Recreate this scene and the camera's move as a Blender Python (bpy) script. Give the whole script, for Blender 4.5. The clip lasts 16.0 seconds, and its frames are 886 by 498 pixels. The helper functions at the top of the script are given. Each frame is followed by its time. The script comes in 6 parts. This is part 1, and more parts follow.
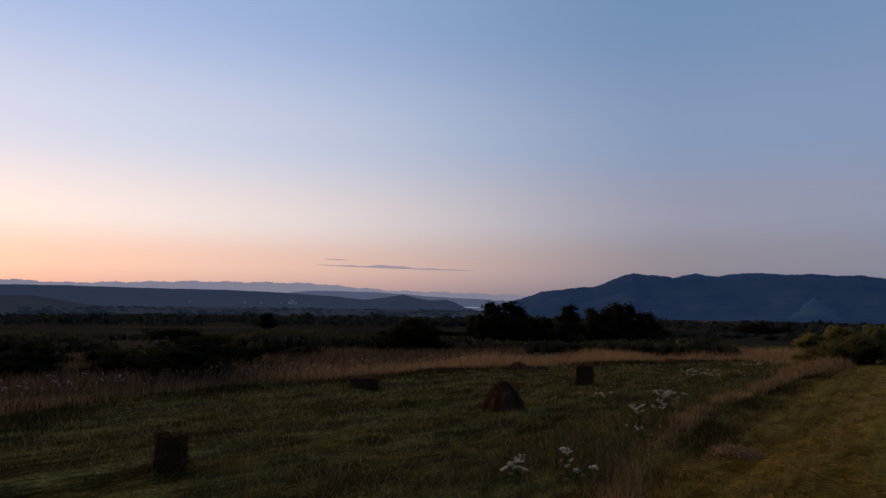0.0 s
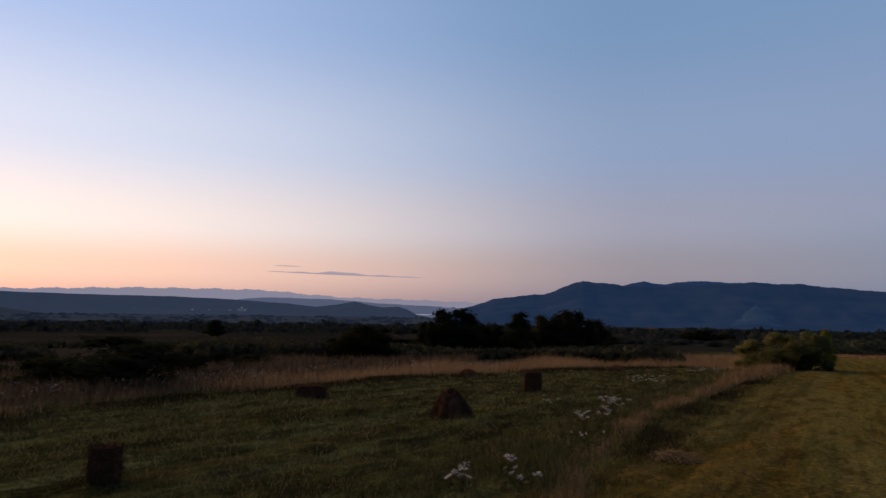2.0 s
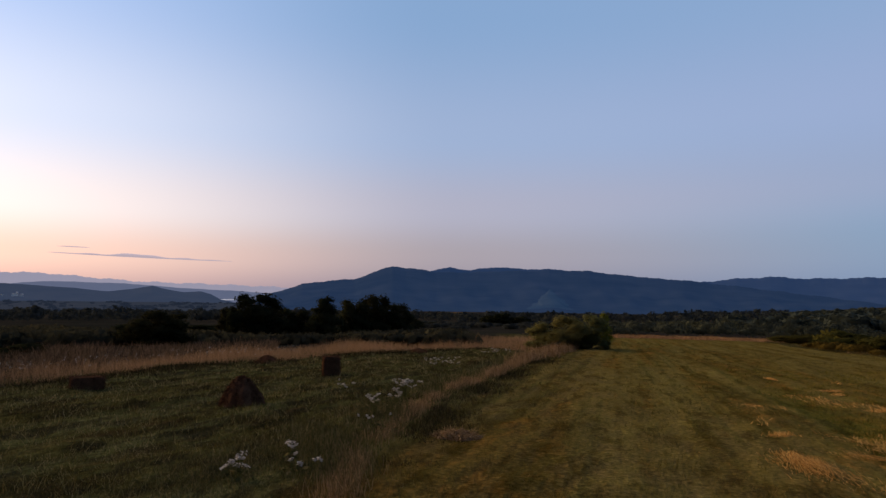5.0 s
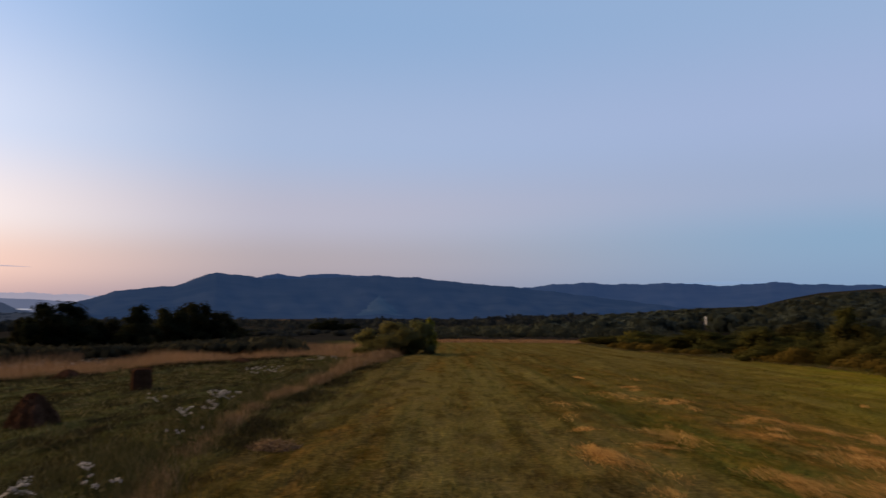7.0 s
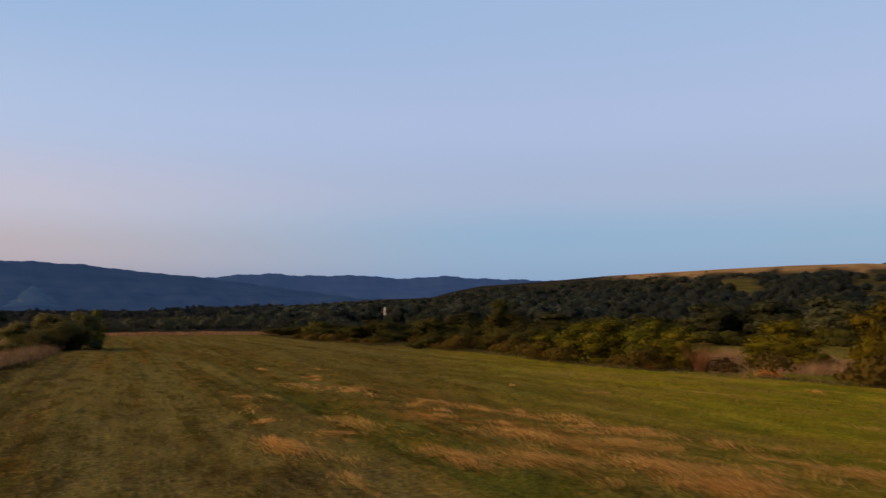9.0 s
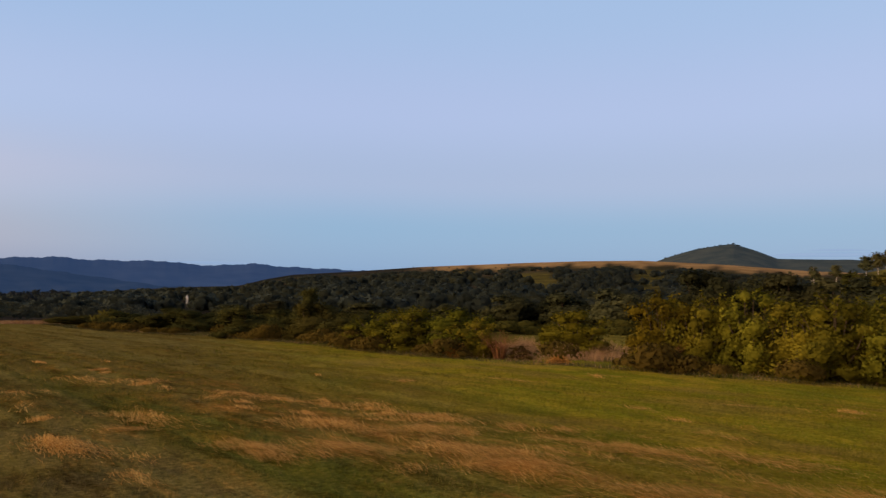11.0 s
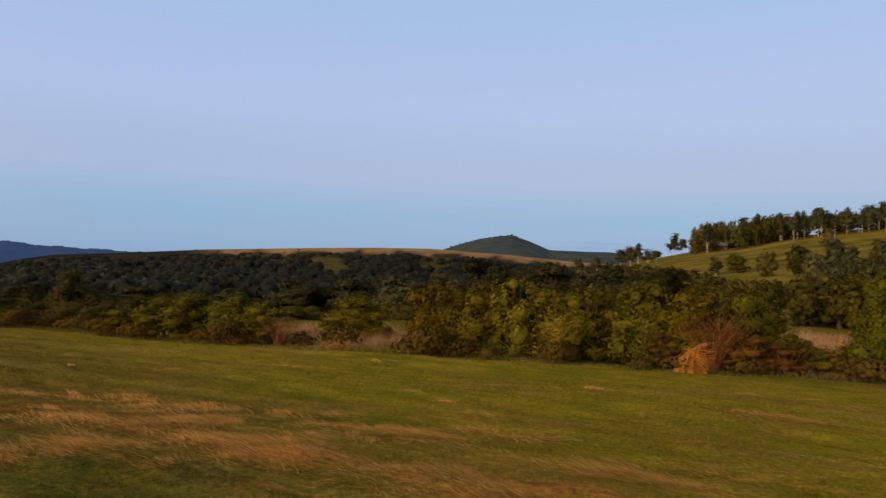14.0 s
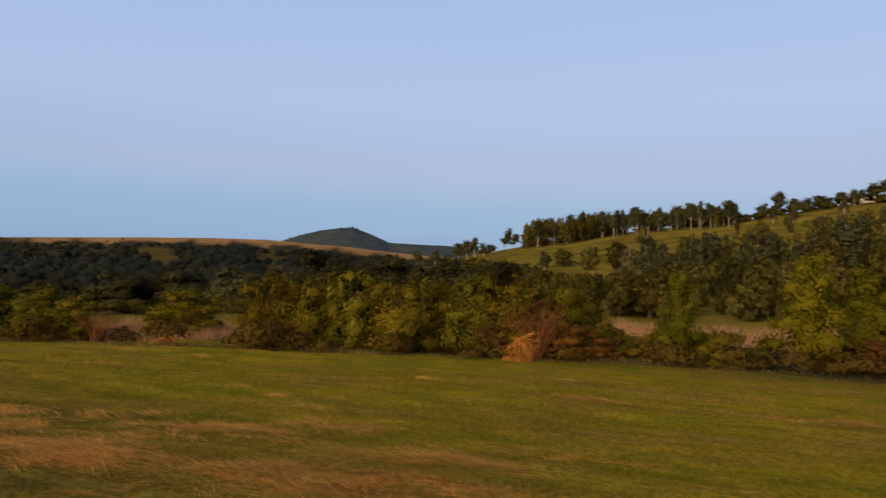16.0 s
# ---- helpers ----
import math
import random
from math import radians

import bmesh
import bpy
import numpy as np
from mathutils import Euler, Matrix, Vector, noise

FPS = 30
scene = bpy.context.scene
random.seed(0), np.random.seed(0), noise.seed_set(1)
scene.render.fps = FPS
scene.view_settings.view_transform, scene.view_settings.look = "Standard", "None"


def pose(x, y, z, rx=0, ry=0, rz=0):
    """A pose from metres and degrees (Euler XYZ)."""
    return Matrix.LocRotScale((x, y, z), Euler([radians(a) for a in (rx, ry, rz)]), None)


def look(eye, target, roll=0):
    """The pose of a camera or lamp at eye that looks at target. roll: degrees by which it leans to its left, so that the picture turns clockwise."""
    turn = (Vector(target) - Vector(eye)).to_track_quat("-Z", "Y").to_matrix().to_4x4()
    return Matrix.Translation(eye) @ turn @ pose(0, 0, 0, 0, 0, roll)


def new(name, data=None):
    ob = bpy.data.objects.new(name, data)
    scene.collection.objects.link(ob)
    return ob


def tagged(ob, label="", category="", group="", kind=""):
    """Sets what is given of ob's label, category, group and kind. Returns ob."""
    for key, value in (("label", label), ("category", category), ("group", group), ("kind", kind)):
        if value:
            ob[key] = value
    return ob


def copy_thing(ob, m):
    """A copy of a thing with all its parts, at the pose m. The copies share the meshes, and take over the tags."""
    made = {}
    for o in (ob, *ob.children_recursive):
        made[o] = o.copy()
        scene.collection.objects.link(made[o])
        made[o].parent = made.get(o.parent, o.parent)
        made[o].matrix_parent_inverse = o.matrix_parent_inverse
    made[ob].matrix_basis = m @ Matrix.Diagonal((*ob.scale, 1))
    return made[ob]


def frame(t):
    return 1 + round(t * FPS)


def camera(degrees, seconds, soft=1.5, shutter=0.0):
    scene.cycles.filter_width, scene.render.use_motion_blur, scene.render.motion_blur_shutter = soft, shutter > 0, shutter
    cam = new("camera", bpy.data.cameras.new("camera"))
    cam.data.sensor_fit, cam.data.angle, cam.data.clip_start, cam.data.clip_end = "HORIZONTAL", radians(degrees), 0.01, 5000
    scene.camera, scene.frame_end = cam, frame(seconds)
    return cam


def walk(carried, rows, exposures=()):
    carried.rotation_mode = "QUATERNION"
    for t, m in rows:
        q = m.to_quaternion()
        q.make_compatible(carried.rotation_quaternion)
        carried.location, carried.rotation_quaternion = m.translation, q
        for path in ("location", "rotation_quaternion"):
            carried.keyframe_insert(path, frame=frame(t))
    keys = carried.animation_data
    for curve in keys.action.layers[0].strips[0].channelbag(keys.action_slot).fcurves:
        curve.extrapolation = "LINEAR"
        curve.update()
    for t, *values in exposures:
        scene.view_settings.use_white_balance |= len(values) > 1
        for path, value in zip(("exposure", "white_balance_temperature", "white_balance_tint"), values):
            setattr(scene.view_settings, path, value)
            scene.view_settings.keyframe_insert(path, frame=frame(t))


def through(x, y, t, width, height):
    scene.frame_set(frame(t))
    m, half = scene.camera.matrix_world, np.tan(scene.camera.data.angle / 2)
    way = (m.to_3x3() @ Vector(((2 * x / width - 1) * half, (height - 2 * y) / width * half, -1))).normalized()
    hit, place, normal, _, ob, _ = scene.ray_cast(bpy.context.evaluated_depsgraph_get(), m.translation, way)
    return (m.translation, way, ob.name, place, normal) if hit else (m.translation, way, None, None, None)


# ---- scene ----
# ---------- camera and its walk ----------
cam = camera(63.0, 16.0, soft=1.4, shutter=0.5)


def aim(x, y, yaw, pitch, roll, z=1.6):
    """A pose from a heading clockwise from +y, a tilt and a lean to the left, in degrees."""
    a, p = radians(yaw), radians(pitch)
    way = Vector((math.sin(a) * math.cos(p), math.cos(a) * math.cos(p), math.sin(p)))
    eye = Vector((x, y, z))
    return look(eye, eye + way, roll)


ROWS = [
    (0.0, -0.296, 0.164, -32.16, 4.30, 0.73),
    (0.5, -0.308, 0.196, -31.42, 4.46, 0.78),
    (1.0, -0.296, 0.214, -31.12, 4.68, 0.63),
    (1.5, -0.269, 0.224, -30.20, 4.82, 0.56),
    (2.0, -0.249, 0.228, -28.40, 4.91, 0.80),
    (2.5, -0.214, 0.240, -24.15, 5.02, 0.72),
    (3.0, -0.156, 0.255, -20.49, 4.93, 0.73),
    (3.5, -0.121, 0.270, -18.57, 4.72, 0.95),
    (3.7, -0.107, 0.280, -17.70, 4.64, 0.97),
    (5.8, 0.045, 0.420, -10.78, 3.50, 0.61),
    (6.0, 0.057, 0.427, -9.84, 3.47, 0.62),
    (6.5, 0.086, 0.430, -5.59, 4.04, 0.43),
    (7.0, 0.114, 0.393, 0.00, 4.51, 0.17),
    (7.5, 0.117, 0.418, 7.13, 4.63, -0.18),
    (8.0, 0.108, 0.391, 15.78, 4.46, -0.42),
    (8.5, 0.110, 0.404, 20.21, 4.10, 0.06),
    (9.0, 0.114, 0.397, 24.46, 3.92, 0.38),
    (9.5, 0.114, 0.385, 29.68, 3.73, 0.44),
    (10.0, 0.097, 0.369, 34.35, 3.60, 0.63),
    (10.2, 0.105, 0.366, 35.52, 3.55, 0.74),
    (12.3, 0.243, 0.296, 45.85, 2.89, 1.52),
    (12.5, 0.254, 0.284, 47.14, 2.85, 1.55),
    (13.0, 0.277, 0.248, 49.99, 2.82, 1.75),
    (13.5, 0.301, 0.219, 53.18, 2.73, 1.82),
    (14.0, 0.350, 0.202, 55.76, 2.60, 1.91),
    (14.5, 0.368, 0.173, 59.49, 2.57, 1.99),
    (15.0, 0.368, 0.124, 62.31, 2.57, 2.08),
    (15.5, 0.366, 0.106, 64.69, 2.56, 2.10),
    (16.0, 0.362, 0.090, 68.38, 2.44, 2.07),
]
EXPOSURES = [(0.0, -0.76, 6050, 10), (3.5, -0.40, 6200, 10), (6.0, -0.19, 6300, 10), (7.0, -0.13, 6450, 10), (9.0, 0.03, 6680, 10), (12.5, 0.12, 6550, 10), (16.0, 0.1, 6550, 10)]
walk(cam, [(t, aim(x, y, yaw, pitch, roll)) for t, x, y, yaw, pitch, roll in ROWS], EXPOSURES)


# ---------- sky and afterglow ----------
GLOW_AZ = -78.0        # heading of the place where the sun went down


def heading(az):
    return math.sin(radians(az)), math.cos(radians(az))


def build_world():
    world = bpy.data.worlds.new("dusk_sky")
    scene.world = world
    world.use_nodes = True
    nt = world.node_tree
    nt.nodes.clear()
    N, L = nt.nodes.new, nt.links.new
    out, bg = N("ShaderNodeOutputWorld"), N("ShaderNodeBackground")
    co, sep = N("ShaderNodeTexCoord"), N("ShaderNodeSeparateXYZ")
    L(co.outputs["Generated"], sep.inputs[0])
    dot = N("ShaderNodeVectorMath")
    dot.operation = "DOT_PRODUCT"
    hx, hy = heading(GLOW_AZ)
    dot.inputs[1].default_value = (hx, hy, 0)
    L(co.outputs["Generated"], dot.inputs[0])

    def ramp(stops):
        r = N("ShaderNodeValToRGB")
        r.color_ramp.interpolation = "EASE"
        e = r.color_ramp.elements
        while len(e) < len(stops):
            e.new(0.5)
        for k, (p, c) in enumerate(stops):
            e[k].position, e[k].color = p, (*c, 1)
        L(sep.outputs["Z"], r.inputs[0])
        return r.outputs["Color"]

    toward = ramp([(0.0, (0.96, 0.60, 0.54)), (0.05, (1.58, 0.99, 0.78)), (0.11, (1.62, 1.34, 1.22)),
                   (0.22, (1.14, 1.16, 1.34)), (0.38, (0.70, 0.86, 1.28)), (0.62, (0.24, 0.34, 0.60)), (1.0, (0.11, 0.18, 0.38))])
    across = ramp([(0.0, (0.27, 0.29, 0.40)), (0.06, (0.44, 0.395, 0.475)), (0.12, (0.50, 0.49, 0.635)),
                   (0.22, (0.40, 0.51, 0.755)), (0.38, (0.285, 0.45, 0.725)), (0.62, (0.17, 0.28, 0.52)), (1.0, (0.11, 0.18, 0.38))])
    away = ramp([(0.0, (0.21, 0.37, 0.59)), (0.08, (0.220, 0.40, 0.635)), (0.15, (0.333, 0.433, 0.663)),
                 (0.24, (0.376, 0.474, 0.736)), (0.38, (0.330, 0.470, 0.725)), (0.62, (0.18, 0.28, 0.50)), (1.0, (0.11, 0.18, 0.38))])

    def between(lo, hi):
        m = N("ShaderNodeMapRange")
        m.interpolation_type = "SMOOTHSTEP"
        m.inputs["From Min"].default_value, m.inputs["From Max"].default_value = lo, hi
        L(dot.outputs["Value"], m.inputs["Value"])
        return m.outputs[0]

    def mix(f, a, b):
        m = N("ShaderNodeMix")
        m.data_type = "RGBA"
        if hasattr(f, "is_linked"):
            L(f, m.inputs["Factor"])
        else:
            m.inputs["Factor"].default_value = f
        L(a, m.inputs["A"])
        L(b, m.inputs["B"])
        return m.outputs["Result"]

    c = mix(between(-0.38, 0.5), away, across)
    c = mix(between(0.40, 1.04), c, toward)
    # the night side of the sky, behind the walk
    side = N("ShaderNodeVectorMath")
    side.operation = "DOT_PRODUCT"
    nx, ny = heading(190.0)
    side.inputs[1].default_value = (nx, ny, 0)
    L(co.outputs["Generated"], side.inputs[0])
    dusk = N("ShaderNodeMapRange")
    dusk.interpolation_type = "SMOOTHSTEP"
    dusk.inputs["From Min"].default_value, dusk.inputs["From Max"].default_value = 0.15, 0.75
    L(side.outputs["Value"], dusk.inputs["Value"])
    night = N("ShaderNodeRGB")
    night.outputs[0].default_value = (0.07, 0.10, 0.19, 1)
    c = mix(dusk.outputs[0], c, night.outputs[0])
    sky = N("ShaderNodeTexSky")
    sky.sky_type, sky.sun_disc = "NISHITA", False
    sky.sun_elevation, sky.sun_rotation = radians(1.0), radians(GLOW_AZ)
    c = mix(0.06, c, sky.outputs[0])
    L(c, bg.inputs["Color"])
    bg.inputs["Strength"].default_value = 1.0
    L(bg.outputs[0], out.inputs[0])


build_world()
glow = bpy.data.lights.new("afterglow", "SUN")
glow.energy, glow.angle, glow.color = 6.0, radians(75), (1.0, 0.63, 0.28)
gx, gy = heading(GLOW_AZ)
glow_ob = new("afterglow", glow)
glow_ob.matrix_world = look((gx * 50, gy * 50, 14), (0, 0, 0))

# ---------- materials ----------


def material(name, rough=0.9, spec=0.2):
    m = bpy.data.materials.new(name)
    m.use_nodes = True
    b = m.node_tree.nodes["Principled BSDF"]
    b.inputs["Roughness"].default_value = rough
    b.inputs["Specular IOR Level"].default_value = spec
    return m, m.node_tree, b


def noise_node(nt, scale, detail=4.0, coords=None, rough=0.55):
    n = nt.nodes.new("ShaderNodeTexNoise")
    n.inputs["Scale"].default_value, n.inputs["Detail"].default_value = scale, detail
    n.inputs["Roughness"].default_value = rough
    if coords:
        nt.links.new(coords, n.inputs["Vector"])
    return n.outputs["Fac"]


def ramp_node(nt, fac, stops):
    r = nt.nodes.new("ShaderNodeValToRGB")
    e = r.color_ramp.elements
    while len(e) < len(stops):
        e.new(0.5)
    for k, (p, c) in enumerate(stops):
        e[k].position, e[k].color = p, (*c, 1)
    nt.links.new(fac, r.inputs[0])
    return r.outputs["Color"]


def mix_node(nt, fac, a, b, mode="MIX"):
    m = nt.nodes.new("ShaderNodeMix")
    m.data_type, m.blend_type = "RGBA", mode
    for v, s in ((fac, "Factor"), (a, "A"), (b, "B")):
        if isinstance(v, (int, float)):
            m.inputs[s].default_value = v
        elif isinstance(v, tuple):
            m.inputs[s].default_value = (*v, 1)
        else:
            nt.links.new(v, m.inputs[s])
    return m.outputs["Result"]


def math_node(nt, op, a, b=0.0, clamp=False):
    m = nt.nodes.new("ShaderNodeMath")
    m.operation, m.use_clamp = op, clamp
    for v, k in ((a, 0), (b, 1)):
        if isinstance(v, (int, float)):
            m.inputs[k].default_value = v
        else:
            nt.links.new(v, m.inputs[k])
    return m.outputs[0]


def bump_node(nt, bsdf, height, strength, distance=0.05):
    b = nt.nodes.new("ShaderNodeBump")
    b.inputs["Strength"].default_value, b.inputs["Distance"].default_value = strength, distance
    nt.links.new(height, b.inputs["Height"])
    nt.links.new(b.outputs[0], bsdf.inputs["Normal"])


def world_place(nt):
    return nt.nodes.new("ShaderNodeNewGeometry").outputs["Position"]


def stretched(nt, scale):
    m = nt.nodes.new("ShaderNodeMapping")
    m.inputs["Scale"].default_value = scale
    nt.links.new(world_place(nt), m.inputs["Vector"])
    return m.outputs[0]


def field_colour(nt):
    """Mown meadow: aftergrowth, straw-coloured rows along y, thatch and soil between; greener west of the grass strip,
    and darkened there for the backlight.
    """
    rows = noise_node(nt, 1.0, 5, stretched(nt, (0.9, 0.06, 0.5)))
    patch = noise_node(nt, 1.0, 6, stretched(nt, (1.5, 0.55, 0.5)), 0.7)
    streak = noise_node(nt, 1.0, 5, stretched(nt, (7.0, 2.2, 3.0)), 0.7)
    clump = noise_node(nt, 1.0, 5, stretched(nt, (2.3, 0.85, 2.0)), 0.7)
    ruts = noise_node(nt, 1.0, 4, stretched(nt, (1.3, 0.35, 0.5)), 0.6)
    fine = noise_node(nt, 14.0, 5, world_place(nt), 0.75)
    green = ramp_node(nt, fine, [(0.28, (0.060, 0.054, 0.015)), (0.5, (0.150, 0.129, 0.030)), (0.75, (0.285, 0.224, 0.064))])
    lawn = ramp_node(nt, fine, [(0.28, (0.098, 0.080, 0.008)), (0.5, (0.222, 0.172, 0.014)), (0.75, (0.385, 0.275, 0.027))])
    straw = ramp_node(nt, fine, [(0.28, (0.11, 0.066, 0.018)), (0.52, (0.24, 0.142, 0.036)), (0.75, (0.40, 0.250, 0.070))])
    # green and straw of the west are darker copies, with the backlight painted in
    backlit_green = ramp_node(nt, fine, [(0.28, (0.024, 0.026, 0.011)), (0.5, (0.068, 0.076, 0.029)), (0.72, (0.175, 0.165, 0.070))])
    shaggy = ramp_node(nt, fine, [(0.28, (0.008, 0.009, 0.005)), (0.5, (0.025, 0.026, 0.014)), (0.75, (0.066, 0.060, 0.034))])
    old = ramp_node(nt, fine, [(0.28, (0.028, 0.021, 0.012)), (0.52, (0.085, 0.064, 0.034)), (0.75, (0.19, 0.14, 0.072))])
    sep = nt.nodes.new("ShaderNodeSeparateXYZ")
    nt.links.new(world_place(nt), sep.inputs[0])

    def ease(value, lo, hi, a=0.0, b=1.0):
        m = nt.nodes.new("ShaderNodeMapRange")
        for k, v in (("From Min", lo), ("From Max", hi), ("To Min", a), ("To Max", b)):
            m.inputs[k].default_value = v
        nt.links.new(value, m.inputs["Value"])
        return m.outputs[0]

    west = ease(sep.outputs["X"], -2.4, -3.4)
    # the western field: light tufts between dark shaggy rows, all darkened in colour for the backlight
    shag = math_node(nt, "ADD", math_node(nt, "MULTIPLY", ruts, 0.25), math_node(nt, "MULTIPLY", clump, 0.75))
    backlit_green = mix_node(nt, ease(shag, 0.45, 0.56), shaggy, backlit_green)
    # straw lies thickest on the nearer half of the eastern field
    across = math_node(nt, "ABSOLUTE", math_node(nt, "SUBTRACT", sep.outputs["X"], 5.6))
    row = math_node(nt, "MULTIPLY", ease(across, 0.4, 2.4, 0.07, 0.0), ease(sep.outputs["Y"], 9.0, 24.0, 1.0, 0.25))
    plain = math_node(nt, "MULTIPLY", ease(sep.outputs["X"], 3.0, 9.0), -0.05)
    thick = math_node(nt, "ADD", math_node(nt, "ADD", row, plain), ease(west, 0.0, 1.0, -0.02, -0.055))
    a = math_node(nt, "ADD", math_node(nt, "MULTIPLY", rows, 0.45), math_node(nt, "MULTIPLY", patch, 0.40))
    a = math_node(nt, "ADD", math_node(nt, "ADD", a, math_node(nt, "MULTIPLY", streak, 0.30)), thick)
    f = ease(a, 0.59, 0.70)
    thatch = ramp_node(nt, fine, [(0.28, (0.027, 0.021, 0.010)), (0.52, (0.093, 0.073, 0.026)), (0.75, (0.205, 0.152, 0.058))])
    east = ease(math_node(nt, "SUBTRACT", sep.outputs["X"], math_node(nt, "MULTIPLY", sep.outputs["Y"], 0.35)), 0.5, 7.0)
    dull = math_node(nt, "MULTIPLY", ease(shag, 0.42, 0.58, 1.0, 0.40), ease(sep.outputs["Y"], 8.0, 18.0, 1.0, 0.62))
    edge = math_node(nt, "MULTIPLY", ease(sep.outputs["X"], -1.2, 3.0, 1.0, 0.0), ease(shag, 0.40, 0.58, 1.0, 0.55))
    dull = math_node(nt, "MAXIMUM", dull, edge)
    sward = mix_node(nt, 1.0, lawn, (0.58, 0.72, 0.74), "MULTIPLY")
    lawn = mix_node(nt, ease(shag, 0.38, 0.60, 0.0, 1.0), sward, lawn)
    # drifts of fresh green and of dull brown thatch, a few paces long
    drift = noise_node(nt, 1.0, 5, stretched(nt, (0.55, 0.34, 0.5)), 0.62)
    lawn = mix_node(nt, ease(drift, 0.34, 0.54, 0.6, 0.0), lawn, mix_node(nt, 1.0, lawn, (0.60, 0.88, 0.85), "MULTIPLY"))
    lawn = mix_node(nt, ease(drift, 0.48, 0.68, 0.0, 0.6), lawn, mix_node(nt, 1.0, thatch, (1.9, 1.7, 1.3), "MULTIPLY"))
    green = mix_node(nt, east, mix_node(nt, dull, green, thatch), lawn)
    c = mix_node(nt, f, mix_node(nt, west, green, backlit_green), mix_node(nt, west, straw, old))
    # old windrows: thatch, bare reddish soil and straw, broken by green
    def band(centre, inner, outer, y0, y1, far):
        off = math_node(nt, "ABSOLUTE", math_node(nt, "SUBTRACT", sep.outputs["X"], centre))
        return math_node(nt, "MULTIPLY", ease(off, inner, outer, 1.0, 0.0), ease(sep.outputs["Y"], y0, y1, 1.0, far))

    windrow = math_node(nt, "MAXIMUM", band(5.6, 0.5, 1.9, 8.0, 16.0, 0.28), math_node(nt, "MULTIPLY", band(2.6, 0.2, 1.0, 14.0, 24.0, 0.2), 0.45))
    windrow = math_node(nt, "MAXIMUM", windrow, band(7.6, 0.3, 1.0, 7.0, 10.0, 0.0))
    windrow = math_node(nt, "MAXIMUM", windrow, math_node(nt, "MULTIPLY", band(13.0, 0.1, 0.5, 4.0, 7.0, 0.0), 0.7))
    rough = math_node(nt, "ADD", math_node(nt, "MULTIPLY", patch, 0.5), math_node(nt, "MULTIPLY", clump, 0.5))
    litter = ramp_node(nt, math_node(nt, "ADD", math_node(nt, "MULTIPLY", streak, 0.6), math_node(nt, "MULTIPLY", fine, 0.4)),
                       [(0.36, (0.080, 0.042, 0.016)), (0.48, (0.23, 0.120, 0.032)), (0.58, (0.42, 0.225, 0.055)), (0.70, (0.66, 0.39, 0.11))])
    fresh = mix_node(nt, 1.0, c, (0.80, 1.03, 0.75), "MULTIPLY")
    c = mix_node(nt, band(3.9, 0.3, 0.9, 12.0, 22.0, 0.0), c, fresh)
    c = mix_node(nt, math_node(nt, "MULTIPLY", ease(rough, 0.535, 0.60), windrow), c, litter)
    # broad mowing stripes, a little duller and browner
    stripe = mix_node(nt, 1.0, c, (0.76, 0.70, 0.60), "MULTIPLY")
    c = mix_node(nt, math_node(nt, "MULTIPLY", ease(rows, 0.43, 0.57, 0.0, 0.95), ease(east, 0.0, 1.0, 1.0, 0.3)), c, stripe)
    # wheel tracks and raked lines running the length of the meadow, greener and darker
    track = noise_node(nt, 1.0, 4, stretched(nt, (2.4, 0.045, 0.5)), 0.6)
    track = math_node(nt, "MULTIPLY", ease(track, 0.52, 0.62, 0.0, 0.55), ease(sep.outputs["X"], 5.0, 10.0, 1.0, 0.25))
    c = mix_node(nt, track, c, mix_node(nt, 1.0, c, (0.46, 0.56, 0.52), "MULTIPLY"))
    bare = ease(noise_node(nt, 1.0, 6, stretched(nt, (2.6, 0.8, 2.0)), 0.7), 0.38, 0.50)
    bare = math_node(nt, "MAXIMUM", bare, ease(east, 0.0, 1.0, 0.25, 0.8))
    worn = mix_node(nt, 1.0, c, (0.50, 0.47, 0.38), "MULTIPLY")
    relief = math_node(nt, "ADD", math_node(nt, "MULTIPLY", fine, 0.4), math_node(nt, "MULTIPLY", shag, 1.6))
    return mix_node(nt, bare, worn, c), relief


def ground_material():
    m, nt, b = material("meadow_soil", 0.95, 0.0)
    near, relief = field_colour(nt)
    # beyond the meadow: rough pasture and fields of the valley, with dusk darkness and haze put into the colour
    big = noise_node(nt, 0.012, 6, world_place(nt), 0.6)
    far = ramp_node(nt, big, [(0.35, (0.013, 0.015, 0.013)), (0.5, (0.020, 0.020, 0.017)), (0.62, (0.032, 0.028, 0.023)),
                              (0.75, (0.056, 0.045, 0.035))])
    gold = ramp_node(nt, noise_node(nt, 0.05, 5, world_place(nt)), [(0.3, (0.17, 0.105, 0.048)), (0.7, (0.29, 0.19, 0.085))])
    lea = ramp_node(nt, noise_node(nt, 0.06, 6, world_place(nt), 0.7), [(0.34, (0.052, 0.046, 0.011)), (0.48, (0.108, 0.092, 0.017)), (0.56, (0.140, 0.116, 0.020)), (0.68, (0.195, 0.150, 0.028))])
    at = nt.nodes.new("ShaderNodeAttribute")
    at.attribute_name = "cover"
    sep = nt.nodes.new("ShaderNodeSeparateColor")
    nt.links.new(at.outputs["Color"], sep.inputs[0])
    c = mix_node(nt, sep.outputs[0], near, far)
    c = mix_node(nt, sep.outputs[1], c, gold)
    c = mix_node(nt, sep.outputs[2], c, lea)
    nt.links.new(c, b.inputs["Base Color"])
    bump_node(nt, b, relief, 0.8, 0.10)
    return m


